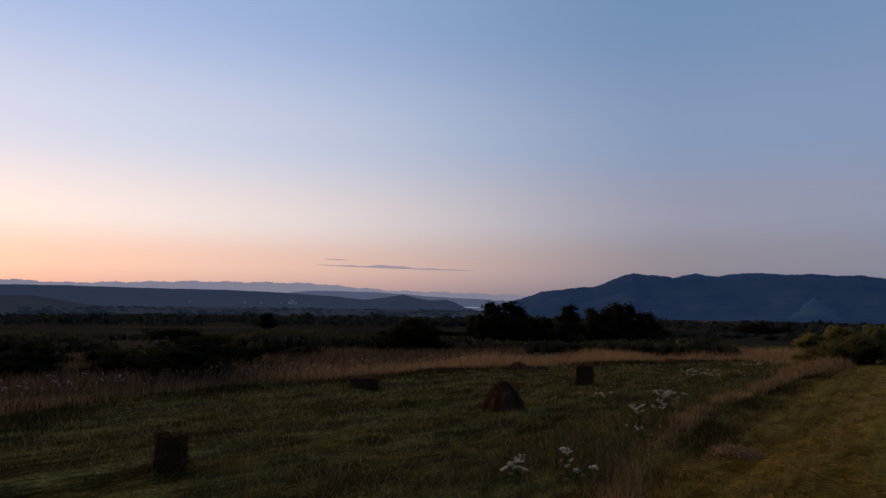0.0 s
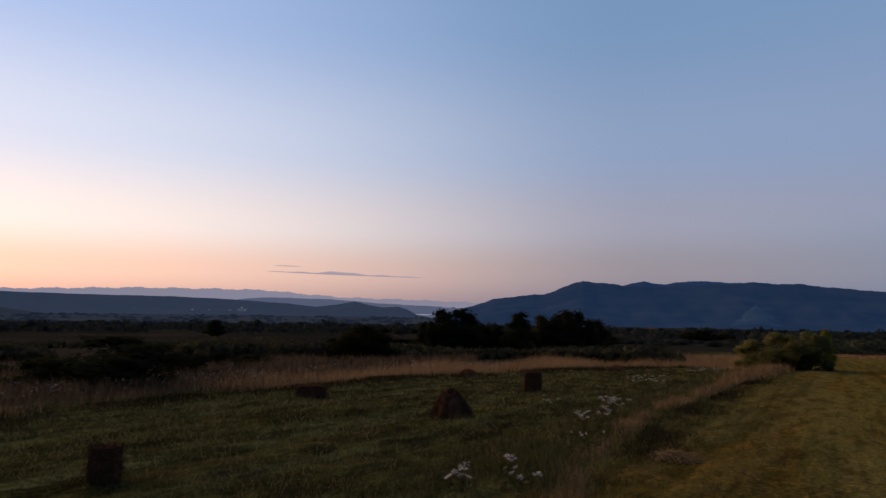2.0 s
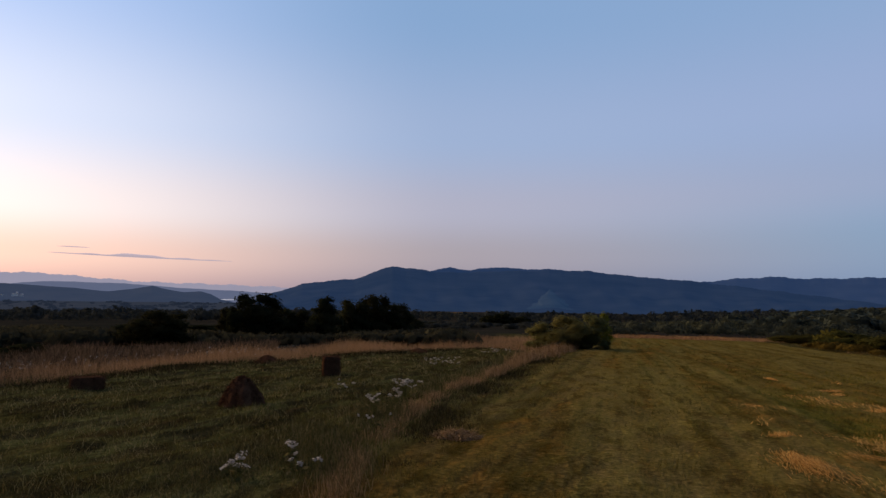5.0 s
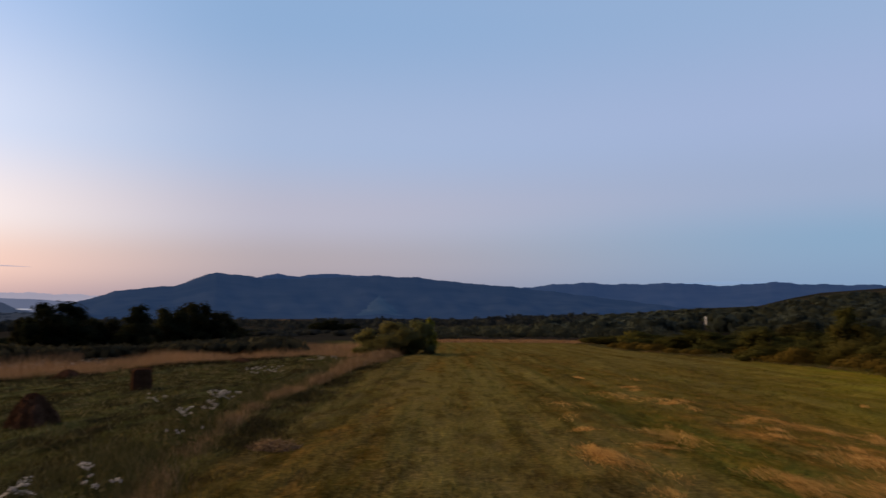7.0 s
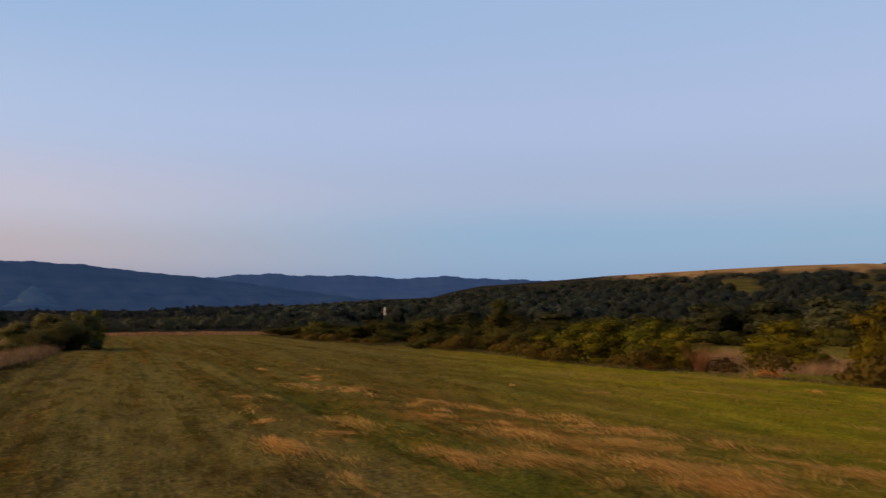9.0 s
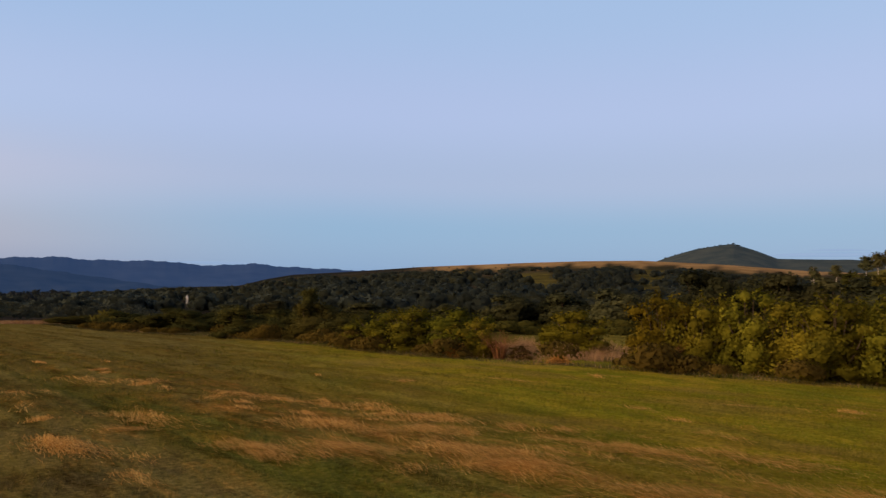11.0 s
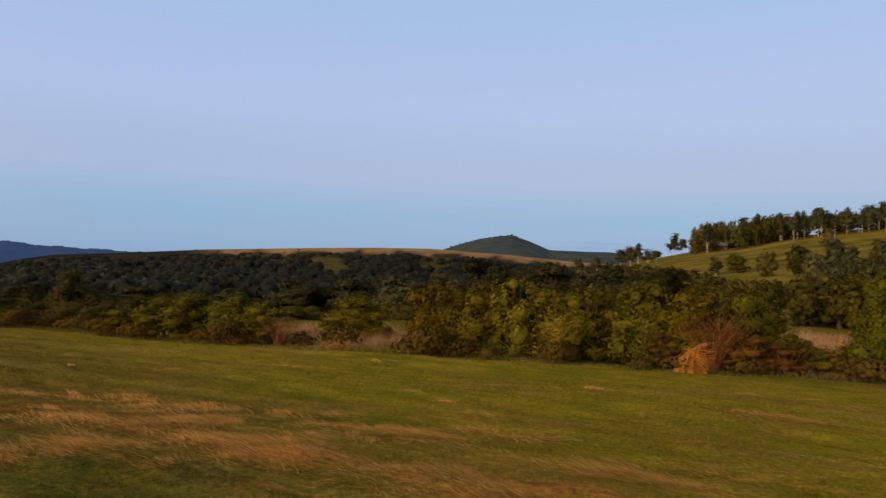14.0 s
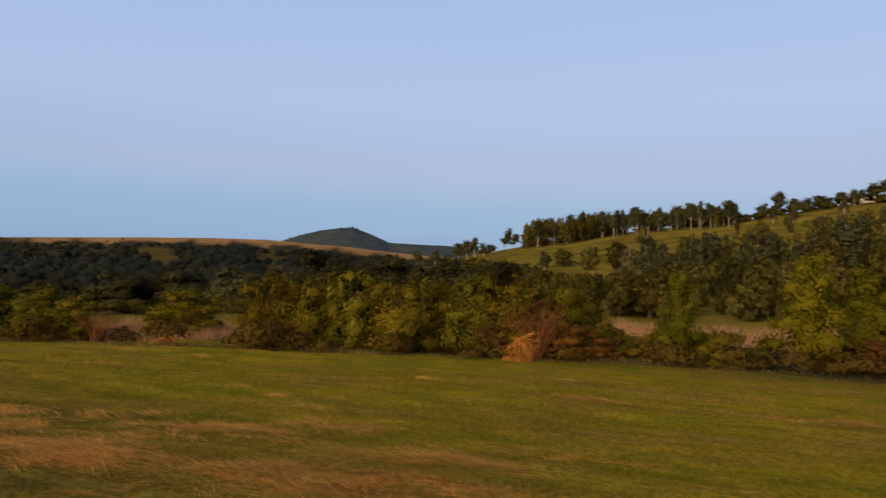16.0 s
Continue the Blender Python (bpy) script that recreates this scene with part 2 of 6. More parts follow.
def let_through(nt, bsdf, colour, share):
    """Thin leaves and blades pass part of the light on to their far side."""
    glowing, both = nt.nodes.new("ShaderNodeBsdfTranslucent"), nt.nodes.new("ShaderNodeMixShader")
    nt.links.new(colour, glowing.inputs["Color"])
    both.inputs[0].default_value = share
    nt.links.new(bsdf.outputs[0], both.inputs[1])
    nt.links.new(glowing.outputs[0], both.inputs[2])
    nt.links.new(both.outputs[0], nt.nodes["Material Output"].inputs["Surface"])


def blade_material(name, stops, meadow=False, faded=0.8):
    m, nt, b = material(name, 0.8, 0.0)
    rnd = nt.nodes.new("ShaderNodeNewGeometry").outputs["Random Per Island"]
    own = ramp_node(nt, rnd, stops)
    if meadow:
        base, _ = field_colour(nt)
        own = mix_node(nt, 0.4, base, own)
    else:
        v = noise_node(nt, 0.35, 4, world_place(nt))
        own = mix_node(nt, math_node(nt, "MULTIPLY", v, faded), own, mix_node(nt, 1.0, own, (0.45, 0.45, 0.5), "MULTIPLY"))
    nt.links.new(own, b.inputs["Base Color"])
    let_through(nt, b, own, 0.2)
    return m


def leaf_material(name, dark, light, rough=0.6, drift=None, size=0.9, through=0.35, vary=0.2):
    """Foliage: light and dark clumps, each plant a little different; drift: a second colour in broad drifts of woodland."""
    m, nt, b = material(name, rough, 0.0)
    rnd = nt.nodes.new("ShaderNodeNewGeometry").outputs["Random Per Island"]
    own = nt.nodes.new("ShaderNodeObjectInfo").outputs["Random"]
    patch, broad = noise_node(nt, size, 4, world_place(nt), 0.6), noise_node(nt, 0.28 * size, 3, world_place(nt))
    f = math_node(nt, "ADD", math_node(nt, "MULTIPLY", rnd, 0.16), math_node(nt, "MULTIPLY", patch, 0.50))
    f = math_node(nt, "ADD", f, math_node(nt, "MULTIPLY", broad, 0.34))
    c = ramp_node(nt, f, [(0.28, dark), (0.70, light)])
    if drift:
        far = noise_node(nt, 0.011, 5, world_place(nt), 0.65)
        c = mix_node(nt, math_node(nt, "MULTIPLY", math_node(nt, "SUBTRACT", far, 0.44), 5.0, True), c, mix_node(nt, 0.25, drift, c))
    warm = mix_node(nt, 1.0, c, (1.30, 0.92, 0.72), "MULTIPLY")
    cool = mix_node(nt, 1.0, c, (0.62, 0.76, 0.92), "MULTIPLY")
    c = mix_node(nt, math_node(nt, "MULTIPLY", math_node(nt, "SUBTRACT", own, 0.5), 0.7, True), c, warm)
    c = mix_node(nt, math_node(nt, "MULTIPLY", math_node(nt, "SUBTRACT", 0.45, own), 1.2, True), c, cool)
    # one plant is darker than the next
    shade = nt.nodes.new("ShaderNodeMapRange")
    nt.links.new(math_node(nt, "FRACT", math_node(nt, "MULTIPLY", own, 7.31)), shade.inputs["Value"])
    shade.inputs["To Min"].default_value, shade.inputs["To Max"].default_value = 1.0 - vary, 1.0 + 0.8 * vary
    c = mix_node(nt, 1.0, c, shade.outputs[0], "MULTIPLY")
    nt.links.new(c, b.inputs["Base Color"])
    let_through(nt, b, c, through)
    return m


def bark_material(name, a, c2, scale=8.0):
    m, nt, b = material(name, 0.9, 0.15)
    n = noise_node(nt, scale, 6, stretched(nt, (1, 1, 0.25)), 0.65)
    nt.links.new(ramp_node(nt, n, [(0.35, a), (0.65, c2)]), b.inputs["Base Color"])
    bump_node(nt, b, n, 0.6, 0.03)
    return m


def plain_material(name, a, c2, scale=6.0, rough=0.85, bump=0.3, dist=0.02):
    m, nt, b = material(name, rough, 0.0 if rough > 0.8 else 0.3)
    n = noise_node(nt, scale, 6, world_place(nt), 0.6)
    n2 = noise_node(nt, scale * 0.13, 3, world_place(nt), 0.5)
    f = math_node(nt, "ADD", math_node(nt, "MULTIPLY", n, 0.6), math_node(nt, "MULTIPLY", n2, 0.4))
    nt.links.new(ramp_node(nt, f, [(0.35, a), (0.65, c2)]), b.inputs["Base Color"])
    bump_node(nt, b, n, bump, dist)
    return m


def distance_material(name, a, c2, haze_emission, scale=0.004):
    """Far land at dusk: wooded slopes, with the haze of the air before them put in as emission."""
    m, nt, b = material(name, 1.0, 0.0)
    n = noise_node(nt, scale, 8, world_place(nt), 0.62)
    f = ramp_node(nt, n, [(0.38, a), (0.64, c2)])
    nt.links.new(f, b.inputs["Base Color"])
    b.inputs["Emission Color"].default_value = (*haze_emission, 1)
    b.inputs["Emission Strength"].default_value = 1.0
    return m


M_GROUND = ground_material()
M_MOWN = blade_material("mown_grass_blades", [(0.0, (0.030, 0.034, 0.010)), (0.45, (0.085, 0.084, 0.020)), (0.75, (0.15, 0.125, 0.035)),
                                              (1.0, (0.30, 0.21, 0.085))], meadow=True)
M_DRY = blade_material("dry_grass_blades", [(0.0, (0.16, 0.092, 0.044)), (0.5, (0.36, 0.210, 0.100)), (1.0, (0.58, 0.38, 0.20))])
M_STRIP = blade_material("dull_dry_blades", [(0.0, (0.13, 0.084, 0.044)), (0.5, (0.26, 0.172, 0.088)), (1.0, (0.42, 0.29, 0.16))])
M_BELT = blade_material("pale_dry_grass", [(0.0, (0.26, 0.152, 0.078)), (0.5, (0.40, 0.244, 0.124)), (1.0, (0.52, 0.335, 0.18))])
M_WEED = blade_material("green_weed_blades", [(0.0, (0.030, 0.037, 0.014)), (0.6, (0.082, 0.084, 0.032)), (1.0, (0.24, 0.19, 0.09))])
M_STRAW = blade_material("cut_straw", [(0.0, (0.29, 0.132, 0.030)), (0.5, (0.63, 0.322, 0.074)), (1.0, (0.88, 0.55, 0.17))], faded=0.5)
M_SHEAF = blade_material("orange_dry_stalks", [(0.0, (0.30, 0.118, 0.022)), (0.5, (0.60, 0.275, 0.055)), (1.0, (0.80, 0.45, 0.13))])
M_GOLDTUFT = blade_material("yellow_tuft_blades", [(0.0, (0.045, 0.058, 0.007)), (0.5, (0.125, 0.125, 0.015)), (1.0, (0.30, 0.22, 0.038))])
M_SWARD = blade_material("sward_blades", [(0.0, (0.035, 0.050, 0.007)), (0.5, (0.105, 0.118, 0.016)), (1.0, (0.22, 0.19, 0.034))], meadow=True)
M_STUBBLE = blade_material("stubble_blades", [(0.0, (0.11, 0.070, 0.018)), (0.5, (0.27, 0.165, 0.040)), (1.0, (0.48, 0.30, 0.085))], meadow=True)
M_TUFT = blade_material("tuft_blades", [(0.0, (0.052, 0.056, 0.020)), (0.5, (0.15, 0.140, 0.055)), (1.0, (0.38, 0.31, 0.15))])
# Weed blades with the shade of the tall grass put into their colour.
M_SHADE = blade_material("shaded_weed_blades", [(0.0, (0.010, 0.012, 0.006)), (0.6, (0.028, 0.028, 0.014)), (1.0, (0.09, 0.068, 0.036))])
M_ROUGH = blade_material("rough_brown_grass", [(0.0, (0.034, 0.030, 0.017)), (0.5, (0.11, 0.080, 0.050)), (1.0, (0.26, 0.17, 0.11))])
M_HEDGE = leaf_material("hedge_leaves", (0.038, 0.036, 0.006), (0.176, 0.150, 0.015), through=0.3, vary=0.3)
M_LIME = leaf_material("yellow_green_leaves", (0.036, 0.039, 0.006), (0.164, 0.156, 0.016), through=0.3, vary=0.3)
M_BUSH = leaf_material("olive_leaves", (0.110, 0.108, 0.040), (0.172, 0.162, 0.060), through=0.55, vary=0.05)
# Western trees and shrubs: their backlit darkness is put into the leaf colour.
M_DARK = leaf_material("backlit_dark_leaves", (0.008, 0.011, 0.007), (0.030, 0.033, 0.016))
# Valley woods: distance haze is put into the bluish leaf colour.
M_VALLEY = leaf_material("hazed_valley_leaves", (0.016, 0.022, 0.024), (0.042, 0.047, 0.046))
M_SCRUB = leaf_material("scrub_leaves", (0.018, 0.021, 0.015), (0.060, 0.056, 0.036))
M_SAPLING = leaf_material("sapling_leaves", (0.070, 0.076, 0.007), (0.200, 0.192, 0.016))
M_FIELDHEDGE = leaf_material("dull_hedge_leaves", (0.024, 0.026, 0.009), (0.068, 0.068, 0.020))
M_CREST = leaf_material("crest_birch_leaves", (0.028, 0.034, 0.018), (0.096, 0.100, 0.046), size=0.35)
# Strong leaf contrast stands in for the sky-lit pale rims of the crowns.
M_WILLOW = leaf_material("willow_leaves", (0.011, 0.015, 0.008), (0.088, 0.090, 0.042), size=0.6, vary=0.4)
M_BRAMBLE = leaf_material("bramble_leaves", (0.042, 0.031, 0.007), (0.108, 0.074, 0.017))
M_BIRCH = leaf_material("birch_leaves", (0.022, 0.024, 0.007), (0.134, 0.124, 0.028), size=0.4, vary=0.5)
# Woods of the slope: haze painted in as a paler, bluish leaf colour.
M_WOOD = leaf_material("hazed_wood_leaves", (0.040, 0.050, 0.044), (0.063, 0.075, 0.060), drift=(0.072, 0.074, 0.040), size=0.12, through=0.7)
# Brush behind the hedge: the shade there is painted in as darker leaves.
M_BACK = leaf_material("shaded_back_leaves", (0.024, 0.027, 0.007), (0.070, 0.068, 0.017))
M_DRYLEAF = leaf_material("withered_leaves", (0.056, 0.034, 0.010), (0.140, 0.084, 0.022))
M_BARK = bark_material("brown_bark", (0.04, 0.028, 0.018), (0.11, 0.08, 0.055))
M_TWIG = bark_material("reddish_twigs", (0.10, 0.042, 0.018), (0.24, 0.105, 0.045))
M_WHITEBARK = bark_material("birch_bark", (0.20, 0.18, 0.155), (0.50, 0.46, 0.42), 3.0)
M_HAY = plain_material("pressed_hay", (0.036, 0.019, 0.011), (0.112, 0.058, 0.034), 40.0, 0.95, 0.9, 0.03)
M_PETAL = plain_material("white_petals", (0.36, 0.335, 0.29), (0.52, 0.49, 0.44), 30.0)
M_STALK = plain_material("green_stalk", (0.05, 0.06, 0.02), (0.10, 0.10, 0.03), 20.0)
M_LIMEWASH = plain_material("limewashed_wall", (0.62, 0.58, 0.52), (0.82, 0.79, 0.74), 0.6)
M_SHEET = plain_material("pale_sheet_roof", (0.45, 0.46, 0.48), (0.68, 0.69, 0.70), 0.8, 0.5)
M_SLATE = plain_material("bluish_sheet_roof", (0.16, 0.18, 0.23), (0.26, 0.28, 0.34), 0.8, 0.5)
M_PLANK = plain_material("weathered_planks", (0.05, 0.035, 0.025), (0.12, 0.085, 0.06), 3.0)
M_TWINE = plain_material("baling_twine", (0.05, 0.032, 0.018), (0.09, 0.06, 0.035), 50.0)
# Third colour of each: emission that stands in for haze and cloud glow.
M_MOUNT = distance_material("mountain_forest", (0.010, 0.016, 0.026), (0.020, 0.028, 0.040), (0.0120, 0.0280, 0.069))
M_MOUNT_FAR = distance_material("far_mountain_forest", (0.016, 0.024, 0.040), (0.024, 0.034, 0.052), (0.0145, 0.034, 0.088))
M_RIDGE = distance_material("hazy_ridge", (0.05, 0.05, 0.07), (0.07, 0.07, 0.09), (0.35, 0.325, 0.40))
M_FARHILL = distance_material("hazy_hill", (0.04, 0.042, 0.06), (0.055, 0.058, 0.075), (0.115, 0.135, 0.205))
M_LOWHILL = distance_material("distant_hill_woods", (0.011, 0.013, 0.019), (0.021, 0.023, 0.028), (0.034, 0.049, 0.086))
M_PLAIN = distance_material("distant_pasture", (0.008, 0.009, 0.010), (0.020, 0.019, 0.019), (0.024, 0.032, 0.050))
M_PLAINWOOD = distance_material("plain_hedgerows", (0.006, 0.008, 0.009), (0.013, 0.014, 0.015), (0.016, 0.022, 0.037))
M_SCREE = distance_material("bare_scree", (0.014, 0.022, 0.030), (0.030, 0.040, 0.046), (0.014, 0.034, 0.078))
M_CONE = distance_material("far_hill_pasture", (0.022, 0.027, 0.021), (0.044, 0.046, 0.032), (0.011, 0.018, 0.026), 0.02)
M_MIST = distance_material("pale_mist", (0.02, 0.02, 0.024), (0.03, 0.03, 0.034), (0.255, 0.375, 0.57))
M_CLOUD = distance_material("evening_cloud", (0.2, 0.19, 0.24), (0.25, 0.23, 0.28), (0.56, 0.44, 0.45))

# ---------- building helpers ----------
rng = np.random.default_rng(7)


def quick_mesh(name, verts, faces, smooth=False, normals=None):
    me = bpy.data.meshes.new(name)
    verts, faces = np.asarray(verts, np.float32), np.asarray(faces, np.int32)
    me.vertices.add(len(verts))
    me.vertices.foreach_set("co", verts.ravel())
    me.loops.add(faces.size)
    me.loops.foreach_set("vertex_index", faces.ravel())
    me.polygons.add(len(faces))
    me.polygons.foreach_set("loop_start", np.arange(0, faces.size, faces.shape[1], dtype=np.int32))
    me.polygons.foreach_set("use_smooth", np.full(len(faces), smooth))
    me.update(calc_edges=True)
    if normals is not None:
        me.polygons.foreach_set("use_smooth", np.full(len(faces), True))
        me.normals_split_custom_set_from_vertices(np.asarray(normals, np.float32).tolist())
    else:
        me.validate()
    return me


def mesh_part(name, me, mat, parent=None, label=""):
    ob = new(name, me)
    me.materials.append(mat)
    if parent is not None:
        ob.parent = parent
    if label:
        tagged(ob, label)
    return ob


def part(name, bm, mat, parent=None, label=""):
    me = bpy.data.meshes.new(name)
    bm.to_mesh(me)
    bm.free()
    return mesh_part(name, me, mat, parent, label)


def smooth01(t):
    t = np.clip(t, 0, 1)
    return t * t * (3 - 2 * t)


def tube(points, radii, sides=6):
    """Vertices and quads of a tapered tube along points."""
    P, V, F = np.asarray(points, float), [], []
    for k, p in enumerate(P):
        d = P[min(k + 1, len(P) - 1)] - P[max(k - 1, 0)]
        d /= np.linalg.norm(d)
        a = np.cross(d, (0.31, 0.95, 0.05))
        a /= np.linalg.norm(a)
        b = np.cross(d, a)
        for s in range(sides):
            w = 2 * math.pi * s / sides
            V.append(p + radii[k] * (math.cos(w) * a + math.sin(w) * b))
    for k in range(len(P) - 1):
        for s in range(sides):
            n = (s + 1) % sides
            F.append((k * sides + s, k * sides + n, (k + 1) * sides + n, (k + 1) * sides + s))
    return V, F


def merge(pieces):
    V, F, o = [], [], 0
    for v, f in pieces:
        V.extend(v)
        F.extend([tuple(i + o for i in q) for q in f])
        o += len(v)
    return V, F


# ---------- the lie of the land ----------
WOOD_AZ = (-2, 4.6, 9.1, 13.3, 17.2, 19.9, 23.5, 25.5, 27.5, 32, 37.6, 41, 45.8, 50.3, 54.7, 59, 61.2, 66, 74, 82)
WOOD_EL = (-1.5, -1.15, -0.95, -0.6, -0.3, -0.1, 0.05, 0.6, 1.0, 1.35, 1.85, 2.05, 2.32, 2.52, 2.6, 2.4, 2.28, 1.9, 1.6, 0.0)
LEA_AZ = (58, 63, 69.3, 72.9, 75.1, 78.1, 81.6, 85.8, 90.6, 94.3, 97.2, 100.1, 108, 125, 150)
LEA_EL = (-1.5, 0.2, 1.75, 2.5, 2.95, 3.4, 4.05, 4.6, 5.1, 5.75, 6.2, 6.5, 6.6, 4.0, -1.5)
WOOD_D, LEA_D = 820.0, 380.0
# how far the tall dry grass reaches, by heading
HEDGE_Y, HEDGE_X = (-10, -4.3, 4.3, 12.2, 16, 21, 28.4, 41.6, 54, 75), (26, 24.2, 20.6, 18.4, 17.0, 16.4, 16.6, 16.6, 13.6, 14)
BELT_AZ, BELT_D = (-67, -55, -48.7, -45, -38, -32, -22.6, -14, -6.5), (18.5, 20, 22, 25, 28, 31, 41, 57, 68)


def land(x, y):
    """Height of the ground, for numbers or arrays."""
    x, y = np.asarray(x, float), np.asarray(y, float)
    d, az = np.hypot(x, y), np.degrees(np.arctan2(x, y))
    base = -60 * (1 - np.exp(-d * 0.03 / 60))

    def hill(azs, els, crest, foot, power, fall):
        e = np.interp(az, azs, els, left=-9, right=-9)
        low = -60 * (1 - math.exp(-crest * 0.03 / 60))
        rise = np.maximum(1.6 + crest * np.tan(np.radians(e)) - low, 0)
        t = np.clip((d - foot) / (crest - foot), 0, 1)
        return rise * t ** power * (1 - smooth01((d - crest) / fall))

    bump = np.maximum(hill(WOOD_AZ, WOOD_EL, WOOD_D, 170, 1.35, 1400), hill(LEA_AZ, LEA_EL, LEA_D, 50, 1.3, 700))
    small = 0.035 * np.sin(x * 2.1 + 0.7 * np.sin(y * 0.31)) * np.sin(y * 0.23 + 1.3) + 0.03 * np.sin(x * 0.9 + y * 0.37)
    small = small + 0.012 * np.sin(x * 7.3 + y * 1.9) * np.sin(y * 5.1)
    small = small + 0.020 * np.sin(x * 3.7 + 1.6 * np.sin(y * 1.3)) * np.sin(y * 2.1 + 1.3 * np.sin(x * 1.9)) * (1 - smooth01((d - 25) / 15))
    return base + bump + small * smooth01((d - 2) / 3) * (1 - 0.6 * smooth01((d - 60) / 60))


def clearing(az, d):
    """How open the woods on the slope are: three grassy clearings, by heading and distance."""
    def oval(half, centre, near, far):
        return smooth01((half - np.abs(az - centre)) / 0.7) * smooth01((d - near) / 25) * (1 - smooth01((d - far) / 30))

    lower = oval(1.7, 46.3 + (620 - d) / 250 * 1.3, 265, 620)
    return np.maximum(np.maximum(lower, 0.9 * oval(1.6, 55.4, 300, 640)), oval(1.3, 41.0, 570, 680))


def build_ground():
    fine = np.arange(-72, 108, 0.6)
    azs = np.radians(np.concatenate([fine, np.arange(108, 288, 6.0)]))
    ds = np.concatenate([[0.4], np.geomspace(1.0, 4.0, 8), np.geomspace(4.2, 40, 130), np.geomspace(42, 4850, 100)])
    A, D = np.meshgrid(azs, ds)
    X, Y = D * np.sin(A), D * np.cos(A)
    Z = land(X, Y)
    n, m = len(azs), len(ds)
    V = np.stack([X, Y, Z], -1).reshape(-1, 3)
    i, j = np.meshgrid(np.arange(m - 1), np.arange(n), indexing="ij")
    k = (j + 1) % n
    F = np.stack([i * n + j, (i + 1) * n + j, (i + 1) * n + k, i * n + k], -1).reshape(-1, 4)
    V = np.vstack([V, [[0, 0, land(0.0, 0.0)]]])
    me = quick_mesh("ground", V, F, True)
    bm = bmesh.new()
    bm.from_mesh(me)
    bm.verts.ensure_lookup_table()
    for q in range(n):
        bm.faces.new((bm.verts[len(V) - 1], bm.verts[q], bm.verts[(q + 1) % n])).smooth = True
    bmesh.ops.recalc_face_normals(bm, faces=bm.faces)
    bm.to_mesh(me)
    bm.free()
    # what grows where: red = valley land, green = gold stubble on the ridge, blue = hillside meadow
    az, d = np.degrees(np.arctan2(V[:, 0], V[:, 1])), np.hypot(V[:, 0], V[:, 1])
    wob = 6 * np.sin(az * 1.7) + 4 * np.sin(az * 4.1 + 1)
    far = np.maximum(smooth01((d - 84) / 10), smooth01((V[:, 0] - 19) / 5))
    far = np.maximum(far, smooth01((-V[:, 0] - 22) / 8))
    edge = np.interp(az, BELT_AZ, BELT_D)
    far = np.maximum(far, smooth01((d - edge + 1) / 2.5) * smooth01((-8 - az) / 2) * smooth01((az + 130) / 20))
    gold = smooth01((d - 700 - wob * 6) / 60) * (1 - smooth01((d - 1200) / 200)) * smooth01((az - 36) / 4) * (1 - smooth01((az - 72) / 4))
    lea = smooth01((d - np.where(az > 69, 40, 150) - wob) / np.where(az > 69, 25, 60)) * (1 - smooth01((d - 600) / 100)) * smooth01((az - 69) / 2) * (1 - smooth01((az - 104) / 12))
    slope = smooth01((az - 22) / 6) * (1 - smooth01((az - 72) / 4)) * smooth01((d - 170) / 60) * (1 - smooth01((d - 700) / 80))
    lea = np.maximum(lea, 0.12 * slope)
    lea = np.maximum(lea, 0.9 * smooth01((az - 34) / 4) * (1 - smooth01((az - 71) / 2)) * smooth01((d - 28) / 4) * (1 - smooth01((d - 100) / 40)))
    lea = np.maximum(lea, 0.5 * clearing(az, d))
    # pale mown plots in the scrub of the western slope
    plot = smooth01((az + 66) / 2) * (1 - smooth01((az + 57.5) / 2)) * smooth01((d - 64) / 6) * (1 - smooth01((d - 80) / 8))
    plot = np.maximum(plot, smooth01((az + 41) / 1) * (1 - smooth01((az + 36.5) / 1)) * smooth01((d - 78) / 6) * (1 - smooth01((d - 100) / 10)))
    gold = np.maximum(gold, 0.09 * plot)
    # pale stubble on the valley floor, at the foot of the mountain
    stubble = smooth01((d - 1500) / 150) * (1 - smooth01((d - 2250) / 80)) * smooth01((az + 15) / 2) * (1 - smooth01((az - 10) / 4)) * smooth01((np.sin(az * 1.3) + np.sin(az * 3.1 + 1)) / 0.8)
    gold = np.maximum(gold, 0.5 * stubble)
    col = np.stack([far, gold, lea, np.ones(len(V))], 1).astype(np.float32)
    at = me.attributes.new("cover", "FLOAT_COLOR", "POINT")
    at.data.foreach_set("color", col.ravel())
    me.materials.append(M_GROUND)
    g = new("ground", me)
    tagged(g, "gently falling mown meadow that runs out into a wide wooded valley", "ground", kind="structure")


build_ground()


def crest_noise(az, size):
    return size * (0.5 * np.sin(az * 2.3 + 0.4) + 0.3 * np.sin(az * 5.9 + 1.1) + 0.2 * np.sin(az * 13.7 + 2.0) + 0.18 * np.sin(az * 31.0))


